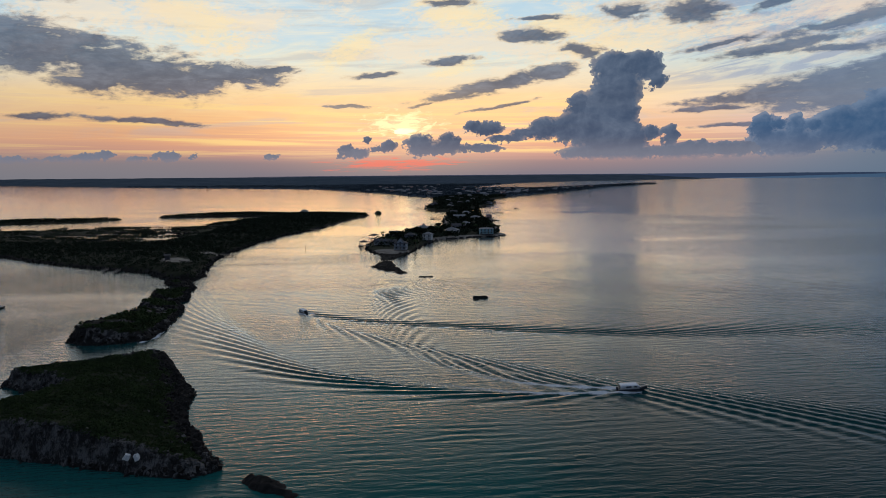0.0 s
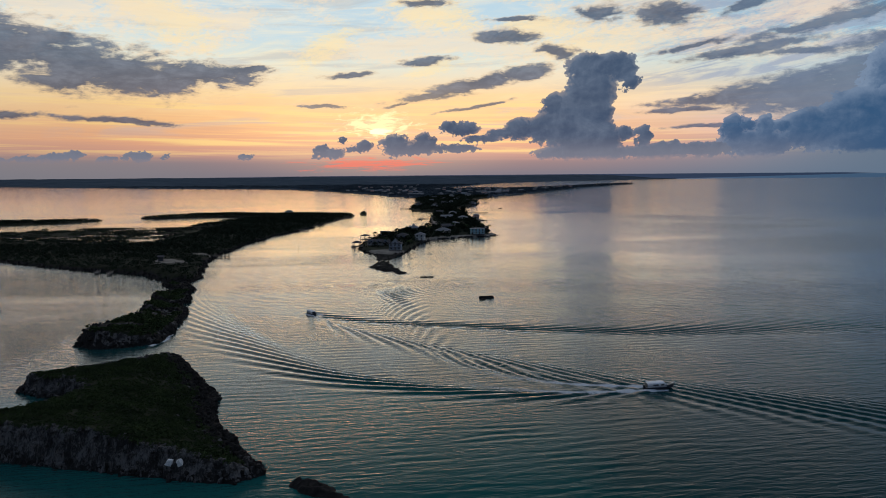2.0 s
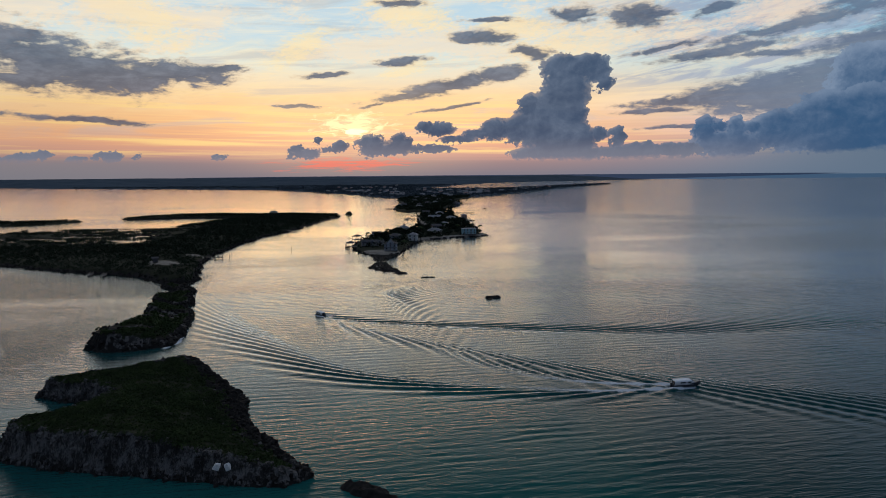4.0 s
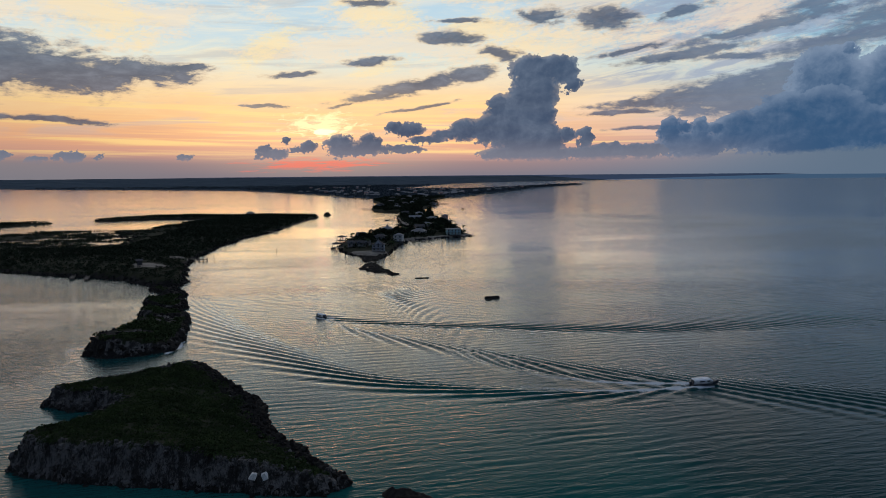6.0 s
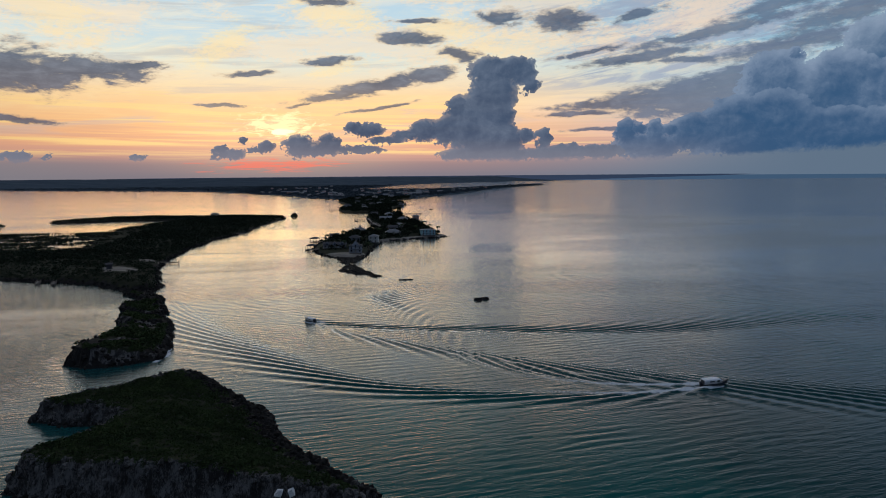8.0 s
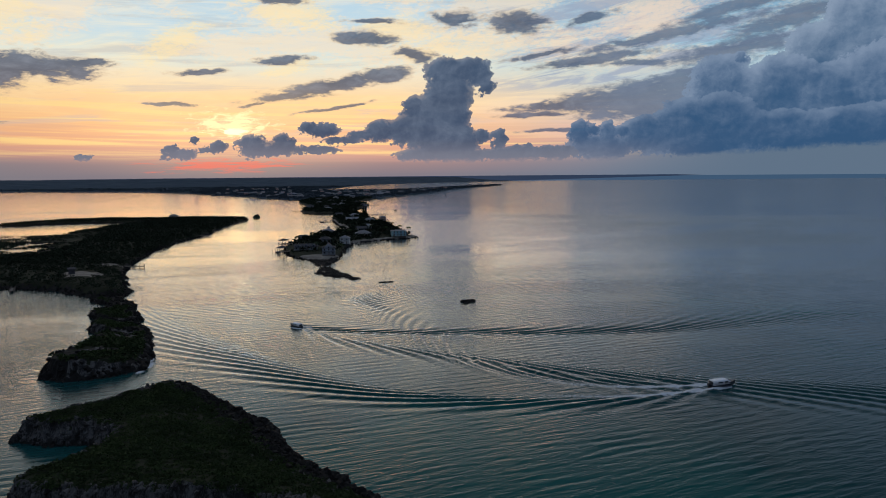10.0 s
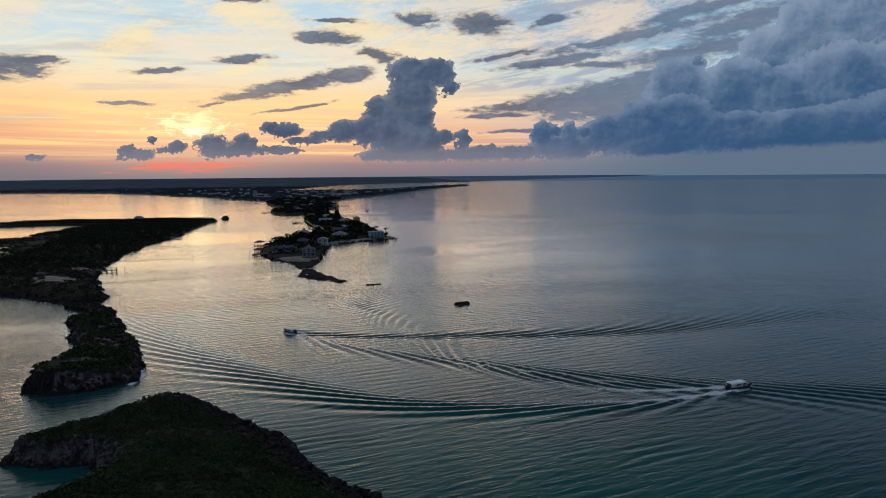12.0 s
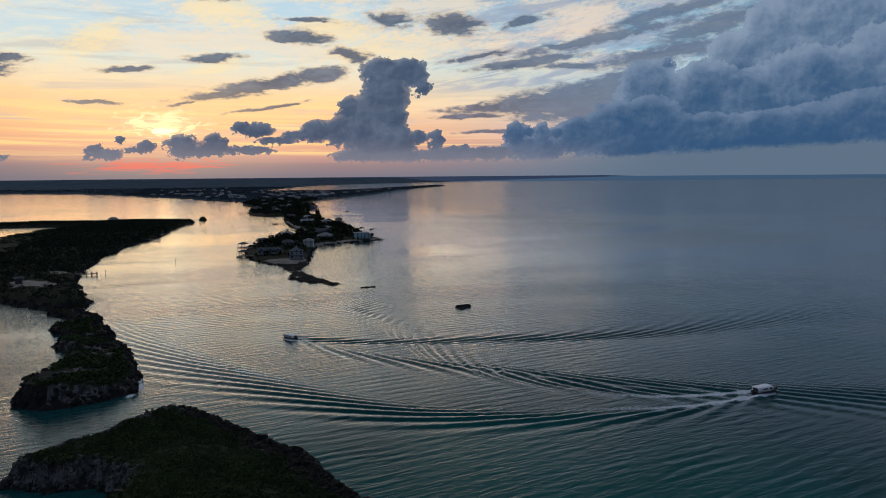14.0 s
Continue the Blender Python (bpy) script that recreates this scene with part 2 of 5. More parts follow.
# the low sunset side is far brighter than it looks
warm = away.step(48, 8) * el.step(11, 4)
air = mix_of(W, warm, air, mix_of(W, 1.0, air, (1.14, 1.04, 1.06, 1), "MULTIPLY"))

# heaped cloud
def heap_relief(aside, lift, scale=0.6, detail=3.0):
    """Round billows in three sizes at a place moved by some degrees."""
    u, v = az + aside + (pull_a - 0.5) * 1.6, el + lift + (pull_e - 0.5) * 1.2
    return puffs(W, join(W, u, v, 0.5), scale, detail, 0.6)


bulge = heap_relief(0.0, 0.0)
sunward = heap_relief(-0.22, 0.3)
plume = heap_relief(0.0, 0.0, 0.24, 2.0) - heap_relief(-0.9, 0.7, 0.24, 2.0)
crumbs = noise_of(W, join(W, az, el, 9.0), 2.6, 7, 0.62, 0.3) - 0.5
billow = noise_of(W, join(W, az * 0.28, el * 0.36, 41.0), 1.0, 5, 0.55, 0.6)
tower = [(16.6, 8.5, 1.6, 1.15, 0), (14.5, 8.55, 2.1, 1.15, 0), (17.7, 7.4, 0.8, 0.7, 0), (14.6, 6.7, 2.0, 1.7, 0), (13.5, 5.2, 2.1, 1.7, 0), (15.0, 5.0, 1.4, 1.4, 0), (11.6, 5.6, 0.9, 1.0, 0), (12.1, 3.8, 2.3, 1.6, 0),
         (10.4, 3.6, 1.1, 1.1, 0), (13.9, 2.8, 2.7, 1.6, 0), (15.7, 2.9, 1.3, 1.4, 0), (13.3, 1.6, 3.4, 0.6, 0), (16.0, 1.7, 1.3, 0.8, 0)]
low_row = [(3.7, 3.75, 1.7, 0.55, 0), (2.7, 4.0, 0.7, 0.5, 0), (8.8, 3.7, 1.3, 0.9, 0), (7.3, 3.35, 1.5, 0.4, 0), (10.2, 3.9, 0.5, 0.5, 0), (-7.5, 1.75, 1.3, 0.45, 0), (-8.1, 2.05, 0.6, 0.4, 0), (-6.4, 2.8, 0.4, 0.35, 0),
           (-4.4, 2.4, 0.6, 0.5, 0), (-5.4, 2.1, 0.9, 0.22, 0), (-1.9, 2.4, 1.25, 0.95, 0), (0.6, 2.45, 1.1, 0.95, 0), (-0.7, 2.0, 1.3, 0.5, 0), (3.1, 2.1, 2.3, 0.38, 0), (5.5, 2.9, 1.6, 0.3, 0)]
far_row = [(-22.4, 1.5, 1.0, 0.42, 0), (-24.6, 1.25, 0.7, 0.32, 0), (-28.1, 1.3, 0.9, 0.42, 0), (-26.8, 1.6, 0.7, 0.32, 0), (-29.8, 1.15, 1.1, 0.36, 0), (-33, 1.1, 2.0, 0.36, 0), (-14.4, 1.43, 0.6, 0.25, 0),
           (-20.5, 1.45, 0.3, 0.18, 0), (17.4, 3.2, 0.75, 0.6, 0), (18.8, 2.9, 0.7, 0.85, 0), (20.9, 1.95, 1.6, 0.55, 0), (23.3, 1.75, 2.2, 0.6, 0), (19.7, 1.6, 3.0, 0.6, 0)]
bank_low = [(25.6, 3.2, 0.9, 1.2, 0), (26.8, 3.5, 0.6, 0.5, 0), (27.9, 3.3, 0.7, 0.95, 0), (29.0, 3.35, 0.8, 0.5, 0), (27.1, 2.1, 2.7, 1.1, 0), (31.1, 3.1, 2.3, 1.5, 0), (33.6, 3.8, 2.1, 2.0, 0), (36.6, 4.0, 2.6, 2.2, 0),
            (34.8, 2.2, 4.2, 0.95, 0), (40.9, 3.0, 4.6, 1.6, 0), (46.9, 3.2, 5.2, 1.6, 0), (53, 3.9, 5.5, 2.0, 0), (62, 4.4, 9, 2.2, 0)]
bank_middle = [(36.4, 7.1, 2.1, 2.0, 0), (37.9, 8.7, 0.6, 0.5, 0), (36.8, 5.5, 3.0, 2.4, 0), (40.7, 6.2, 2.8, 2.4, 0), (43.5, 5.1, 3.6, 2.6, 0), (48.0, 6.0, 3.8, 3.2, 0), (53.5, 7, 4.0, 3.4, 0), (60, 6, 8, 4, 0)]
bank_high = [(42.9, 8.6, 2.1, 2.1, 0), (41.8, 6.8, 2.4, 2.2, 0), (45.2, 10.5, 2.0, 2.2, 0), (47.8, 11.6, 2.4, 2.8, 0), (47.5, 8.2, 4.0, 3.4, 0), (51.5, 10.6, 4.0, 4.5, 0), (57, 12, 6, 6, 0), (60, 7, 9, 5, 0), (66, 15, 9, 9, 0)]
floor_cut = (el + (flat_noise - 0.5) * 0.6 + crumbs * 0.5 - 1.0 - az.step(24, 54) * 1.0).step(-0.15, 0.4)
relief = (bulge - sunward) * 0.8 + plume * 0.5 + (billow - 0.5) * 0.7 + crumbs * 0.14 + 0.27


def heap_layer(sky, shapes, ruggedness, dark, light, edge, haze):
    """Heaps of cloud in front of what is behind them, a little lighter along their sunward outline."""
    inside, lit = cloud_mask(az + crumbs * ruggedness + twist * 1.2, el + crumbs * ruggedness * 0.7 + twist * 0.5, shapes, 10.0)
    heap = inside + (bulge - 0.10) * 0.55 + crumbs * 0.45
    fill = (heap.step(-0.02, 0.05) * 0.9 + heap.step(0.0, 0.3) * 0.1) * floor_cut
    tone = relief + lit * 0.14 + heap.step(0.5, 0.05) * edge + (el - 6.0) * az.step(26, 36) * 0.035
    colour = mix_of(W, tone.step(0.0, 1.0), dark, light)
    colour = mix_of(W, el.step(3.4, 0.9) * haze * az.step(38, 26), colour, lin(126, 124, 135))
    colour = mix_of(W, heap.step(0.25, 0.0) * away.step(24, 5) * 0.25, colour, lin(196, 164, 152))
    return mix_of(W, fill * 0.985, sky, colour)


twist = noise_of(W, join(W, az * 1.3, el * 1.6, 63.0), 1.0, 3, 0.5) - 0.5
bank_dark, bank_light = lin(50, 81, 114), lin(134, 147, 166)
air = heap_layer(air, bank_high, 1.2, lin(62, 90, 120), bank_light, 0.25, 0.0)
air = heap_layer(air, bank_middle, 1.2, lin(54, 84, 116), lin(126, 140, 161), 0.28, 0.0)
air = heap_layer(air, bank_low, 1.2, bank_dark, lin(116, 131, 153), 0.25, 0.6)
air = heap_layer(air, tower + low_row + far_row, 1.5, lin(56, 74, 99), lin(112, 123, 141), 0.12, 0.85)

# a far low shore at the horizon on the open side, past the drawn sea, and the far water below it
ragged = (noise_of(W, join(W, az, 0.0, 0.0), 2.0, 5, 0.6) - 0.5) * 0.05
below = el_true + 0.25
shore = below.op("LESS_THAN", ragged + 0.08) * below.op("GREATER_THAN", (az - 23.8) * 0.0245 - 0.27 + ragged)
shore = shore * az.step(36, 33) * az.step(-20, -10)
sea_tint = below.op("LESS_THAN", 0.0)
air = mix_of(W, sea_tint * az.step(10, 30, 0.75, 0.92), air, lin(56, 80, 105))
air = mix_of(W, shore, air, lin(44, 57, 78))

nishita = W.nodes.new("ShaderNodeTexSky")
nishita.sky_type, nishita.sun_disc = "NISHITA", False
nishita.sun_elevation, nishita.sun_rotation = radians(SUN_EL), radians(SUN_AZ)
thin = W.nodes.new("ShaderNodeBackground")
thin.inputs[1].default_value = 0.05
W.links.new(mix_of(W, 0.992, Val(W, nishita.outputs[0]), (0, 0, 0, 1)).sock, thin.inputs[0])  # seen thinly, through cloud
main = W.nodes.new("ShaderNodeBackground")
air = mix_of(W, 1.0, air, (0.93, 1.0, 1.05, 1), "MULTIPLY")
W.links.new(air.sock, main.inputs[0])
main.inputs[1].default_value = 1.1
both = W.nodes.new("ShaderNodeAddShader")
W.links.new(thin.outputs[0], both.inputs[0])
W.links.new(main.outputs[0], both.inputs[1])
out = W.nodes.new("ShaderNodeOutputWorld")
W.links.new(both.outputs[0], out.inputs[0])

sun = new("sun", bpy.data.lights.new("sun", "SUN"))
sun.data.energy, sun.data.angle, sun.data.color = 0.1, radians(180), (1.0, 0.72, 0.45)
sun_way = Vector((math.sin(radians(SUN_AZ)), math.cos(radians(SUN_AZ)), math.tan(radians(SUN_EL))))
sun.matrix_world = look(sun_way * 500, (0, 0, 0))

# ---- materials ----


def material(name, colour, rough=0.8, colour2=None, scale=1.0, bump=0.3, bump_scale=None, metal=0.0, spec=0.12, spread=(0.35, 0.65), per_object=0.0, fine=0.0, upright=1.0):
    m = bpy.data.materials.new(name)
    m.use_nodes = True
    t = m.node_tree
    p = t.nodes["Principled BSDF"]
    p.inputs["Roughness"].default_value, p.inputs["Metallic"].default_value = rough, metal
    p.inputs["Specular IOR Level"].default_value = spec
    g = t.nodes.new("ShaderNodeNewGeometry")
    at = Val(t, g.outputs["Position"])
    if upright != 1.0:
        sep = t.nodes.new("ShaderNodeSeparateXYZ")
        t.links.new(at.sock, sep.inputs[0])
        at = join(t, Val(t, sep.outputs[0]), Val(t, sep.outputs[1]), Val(t, sep.outputs[2]) * upright)
    big = noise_of(t, at, scale, 6, 0.6, 0.3)
    small = noise_of(t, at, scale * 7.3, 5, 0.65)
    c2 = colour2 or tuple(c * 0.6 for c in colour)
    col = mix_of(t, (big * 0.6 + small * 0.4).step(*spread), (*colour, 1), (*c2, 1))
    if per_object:
        info = t.nodes.new("ShaderNodeObjectInfo")
        col = mix_of(t, Val(t, info.outputs["Random"]) * per_object, col, (*c2, 1))
    if fine:
        isl = Val(t, g.outputs["Random Per Island"])
        col = mix_of(t, isl * fine, col, (*c2, 1))
    t.links.new(col.sock, p.inputs["Base Color"])
    if bump:
        b = t.nodes.new("ShaderNodeBump")
        b.inputs["Strength"].default_value = bump
        b.inputs["Distance"].default_value = 0.15 / max(scale, 0.05)
        t.links.new((noise_of(t, at, bump_scale or scale * 4, 6, 0.65)).sock, b.inputs["Height"])
        t.links.new(b.outputs[0], p.inputs["Normal"])
    return m


ROCK = material("limestone", (0.112, 0.106, 0.101), 0.9, (0.022, 0.021, 0.02), 0.6, 1.0, 1.6, spread=(0.42, 0.56), upright=0.35)
DARK_ROCK = material("dark_limestone", (0.024, 0.022, 0.02), 0.85, (0.009, 0.0085, 0.008), 0.8, 0.8, 3.0)
PALE_ROCK = material("chalky_rock", (0.72, 0.71, 0.70), 0.85, (0.45, 0.44, 0.43), 1.5, 0.4)
SOIL = material("scrub_soil", (0.03, 0.032, 0.018), 0.95, (0.016, 0.02, 0.011), 0.3, 0.6, 2.0)
SAND = material("coral_sand", (0.27, 0.245, 0.21), 0.9, (0.13, 0.115, 0.1), 0.2, 0.3, 2.0)
SHRUB = material("shrub_leaves", (0.046, 0.068, 0.022), 0.85, (0.018, 0.029, 0.011), 0.12, 0.0, fine=0.5, spec=0.1)
MANGROVE = material("mangrove_leaves", (0.026, 0.036, 0.022), 0.9, (0.016, 0.023, 0.014), 0.05, 0.0, fine=0.5, spec=0.06)
# the blue-grey haze of distance is put into these two base colours
HAZED_GROUND = material("hazed_ground", (0.085, 0.108, 0.13), 1.0, (0.055, 0.073, 0.092), 0.008, 0.0, spec=0.0)
HAZED_WOOD = material("hazed_woodland", (0.075, 0.096, 0.112), 0.95, (0.045, 0.06, 0.072), 0.008, 0.5, 0.05, spec=0.1)
BARK = material("bark", (0.11, 0.085, 0.065), 0.9, (0.05, 0.04, 0.03), 3.0, 0.5)
TIMBER = material("weathered_timber", (0.24, 0.21, 0.18), 0.85, (0.12, 0.1, 0.09), 2.0, 0.4)
WHITE = material("white_painted_board", (0.6, 0.6, 0.59), 0.6, (0.36, 0.36, 0.35), 0.5, 0.1)
BLUE = material("pale_blue_board", (0.30, 0.55, 0.62), 0.6, (0.24, 0.45, 0.52), 0.5, 0.1)
PINK = material("pink_render", (0.66, 0.42, 0.38), 0.7, (0.55, 0.34, 0.3), 0.5, 0.1)
GREY_WALL = material("grey_blue_board", (0.33, 0.37, 0.43), 0.65, (0.26, 0.29, 0.34), 0.5, 0.1)
ROOF_DARK = material("dark_shingle", (0.09, 0.09, 0.10), 0.75, (0.05, 0.05, 0.055), 1.0, 0.4, per_object=0.5)
ROOF_PALE = material("pale_metal_roof", (0.26, 0.275, 0.30), 0.6, (0.12, 0.125, 0.135), 0.4, 0.1, per_object=0.6)
GLASS = material("window_glass", (0.03, 0.035, 0.04), 0.08, (0.02, 0.022, 0.025), 1.0, 0.0, spec=0.5)
HULL = material("dark_hull_paint", (0.03, 0.035, 0.045), 0.3, (0.02, 0.022, 0.03), 1.0, 0.05, spec=0.5)
CANVAS = material("white_awning", (0.82, 0.82, 0.82), 0.6, (0.7, 0.7, 0.7), 1.0, 0.1)


def sea_material():
    m = bpy.data.materials.new("sea_water")
    m.use_nodes = True
    t = m.node_tree
    p = t.nodes["Principled BSDF"]
    g = t.nodes.new("ShaderNodeNewGeometry")
    at = Val(t, g.outputs["Position"])
    sp = t.nodes.new("ShaderNodeSeparateXYZ")
    t.links.new(at.sock, sp.inputs[0])
    x, y = Val(t, sp.outputs[0]), Val(t, sp.outputs[1])
    shoal = noise_of(t, join(t, x * 0.012, y * 0.012, 0.0), 1.0, 4, 0.55, 0.4)
    bank = ((x + 60.0) * (1 / 110.0)).op("POWER", 2.0) + ((y - 125.0) * (1 / 75.0)).op("POWER", 2.0)
    deep = mix_of(t, (shoal + bank.op("SQRT").step(1.2, 0.2) * 0.3).step(0.48, 0.82), (0.004, 0.040, 0.044, 1), (0.010, 0.085, 0.080, 1))
    deep = mix_of(t, x.step(120, 500), deep, (0.012, 0.070, 0.102, 1))  # bluer body colour to the east
    at_foam = t.nodes.new("ShaderNodeAttribute")
    at_foam.attribute_name = "foam"
    froth = noise_of(t, join(t, x * 1.6, y * 1.6, 0.0), 1.0, 6, 0.7, 0.3)
    foam = (Val(t, at_foam.outputs["Fac"]) * 1.6 + (froth - 0.5) * 1.9).step(0.22, 0.7)
    foam = foam * Val(t, at_foam.outputs["Fac"]).step(0.02, 0.25)
    patch = noise_of(t, join(t, x * 0.004, y * 0.011, 2.0), 1.0, 5, 0.6, 0.6)
    calm = patch.step(0.4, 0.62)
    lee = x.step(-122, -150) * y.step(430, 385)  # the wind ruffles the water west of the headland
    far_calm = ((y + x * 0.5 + (shoal - 0.5) * 500).step(950, 1080) + y.step(400, 560) * x.step(110, 40) * 0.7).clamp()  # smooth far water and the village's shelter
    # wind ripples in two sizes
    wide = noise_of(t, join(t, x * 0.05 + y * 0.02, y * 0.30 - x * 0.04, 0.0), 1.0, 3, 0.5, 0.2)
    mid = noise_of(t, join(t, x * 0.20 + y * 0.08, y * 1.0 - x * 0.14, 4.0), 1.0, 4, 0.55, 0.2)
    tiny = noise_of(t, join(t, x * 2.0, y * 2.6, 7.0), 1.0, 3, 0.6, 0.1)
    h = wide * (x.step(160, 600) * 0.16 + 0.05) + (mid * 0.18 + tiny * 0.025) * (1.2 - calm * 0.8) * (x.step(100, 500) * 1.0 + lee * 0.7 + 1.0) * (1.0 - far_calm * 0.7)
    b = t.nodes.new("ShaderNodeBump")
    b.inputs["Strength"].default_value, b.inputs["Distance"].default_value = 1.0, 1.0
    t.links.new(h.sock, b.inputs["Height"])
    # the body of the water, its mirror, which takes over at a flat angle, and froth on top
    body, mirror, froth_white = (t.nodes.new(n) for n in ("ShaderNodeBsdfDiffuse", "ShaderNodeBsdfGlossy", "ShaderNodeBsdfDiffuse"))
    t.links.new(deep.sock, body.inputs["Color"])
    froth_white.inputs["Color"].default_value = (0.55, 0.58, 0.6, 1)
    mirror.inputs["Color"].default_value, mirror.inputs["Roughness"].default_value = (1, 1, 1, 1), 0.03
    fres = t.nodes.new("ShaderNodeFresnel")
    fres.inputs["IOR"].default_value = 1.333
    for node in (body, mirror, fres):
        t.links.new(b.outputs[0], node.inputs["Normal"])
    ruffled = x.step(150, 900)  # the open sea to the east is rougher than the sheltered channel
    t.links.new((ruffled * 0.08 + 0.02).sock, mirror.inputs["Roughness"])
    # sheen painted by place: scaled down to the east and in the lee
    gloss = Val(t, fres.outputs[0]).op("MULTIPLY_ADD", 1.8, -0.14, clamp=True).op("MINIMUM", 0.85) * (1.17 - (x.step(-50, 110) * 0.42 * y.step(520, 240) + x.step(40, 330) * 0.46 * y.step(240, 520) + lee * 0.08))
    wet, top = t.nodes.new("ShaderNodeMixShader"), t.nodes.new("ShaderNodeMixShader")
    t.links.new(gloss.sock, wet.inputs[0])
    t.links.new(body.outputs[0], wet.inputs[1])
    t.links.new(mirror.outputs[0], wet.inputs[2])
    t.links.new(foam.sock, top.inputs[0])
    t.links.new(wet.outputs[0], top.inputs[1])
    t.links.new(froth_white.outputs[0], top.inputs[2])
    t.nodes.remove(p)
    t.links.new(top.outputs[0], t.nodes["Material Output"].inputs[0])
    return m


SEA = sea_material()

# ---- mesh helpers ----


def mesh_of(name, verts, faces, mats, smooth=False, index=None):
    me = bpy.data.meshes.new(name)
    me.from_pydata([tuple(v) for v in verts], [], faces)
    for m in mats:
        me.materials.append(m)
    if index is not None:
        me.polygons.foreach_set("material_index", np.asarray(index, np.int32))
    if smooth:
        me.polygons.foreach_set("use_smooth", np.ones(len(me.polygons), bool))
    me.update()
    return me


def big_mesh(name, verts, quads, mats, smooth=True, index=None):
    """A mesh from numpy arrays of corners and of faces with as many corners each."""
    me = bpy.data.meshes.new(name)
    n, k = quads.shape
    me.vertices.add(len(verts))
    me.vertices.foreach_set("co", np.ascontiguousarray(verts, np.float32).ravel())
    me.loops.add(n * k)
    me.loops.foreach_set("vertex_index", quads.astype(np.int32).ravel())
    me.polygons.add(n)
    me.polygons.foreach_set("loop_start", np.arange(0, n * k, k, dtype=np.int32))
    for m in mats:
        me.materials.append(m)
    if index is not None:
        me.polygons.foreach_set("material_index", np.asarray(index, np.int32))
    me.polygons.foreach_set("use_smooth", np.full(n, smooth))
    me.update(calc_edges=True)
    me.validate()
    return me


def value_noise(x, y, seed, octaves=4, rough=0.5):
    """Smooth noise of about -1 to 1 over arrays of places; the largest lumps are one unit wide."""
    total, amp, norm = np.zeros(np.shape(x)), 1.0, 0.0
    for o in range(octaves):
        xi, yi = np.floor(x).astype(np.int64), np.floor(y).astype(np.int64)
        fx, fy = x - xi, y - yi
        fx, fy = fx * fx * (3 - 2 * fx), fy * fy * (3 - 2 * fy)

        def corner(a, b):
            h = (a * 374761393 + b * 668265263 + (seed + o) * 974634211) & 0xFFFFFFFF
            h = ((h ^ (h >> 13)) * 1274126177) & 0xFFFFFFFF
            return ((h ^ (h >> 16)) & 0xFFFF) / 32767.5 - 1

        total += amp * ((corner(xi, yi) * (1 - fx) + corner(xi + 1, yi) * fx) * (1 - fy) + (corner(xi, yi + 1) * (1 - fx) + corner(xi + 1, yi + 1) * fx) * fy)
        norm += amp
        amp *= rough
        x, y = x * 2.03 + 17.1, y * 2.03 + 5.7
    return total / norm


def inside_by(x, y, outline):
    """Metres by which places lie inside a closed outline (negative outside)."""
    x, y = np.asarray(x, float), np.asarray(y, float)
    best, odd = np.full(x.shape, 1e9), np.zeros(x.shape, bool)
    for (ax, ay), (bx, by) in zip(outline, outline[1:] + outline[:1]):
        ex, ey = bx - ax, by - ay
        t = np.clip(((x - ax) * ex + (y - ay) * ey) / (ex * ex + ey * ey), 0, 1)
        best = np.minimum(best, (x - ax - t * ex) ** 2 + (y - ay - t * ey) ** 2)
        if ay != by:
            odd ^= ((ay > y) != (by > y)) & (x < ex * (y - ay) / ey + ax)
    return np.where(odd, 1, -1) * np.sqrt(best)


def rise(v, low, high):
    t = np.clip((v - low) / (high - low), 0, 1)
    return t * t * (3 - 2 * t)


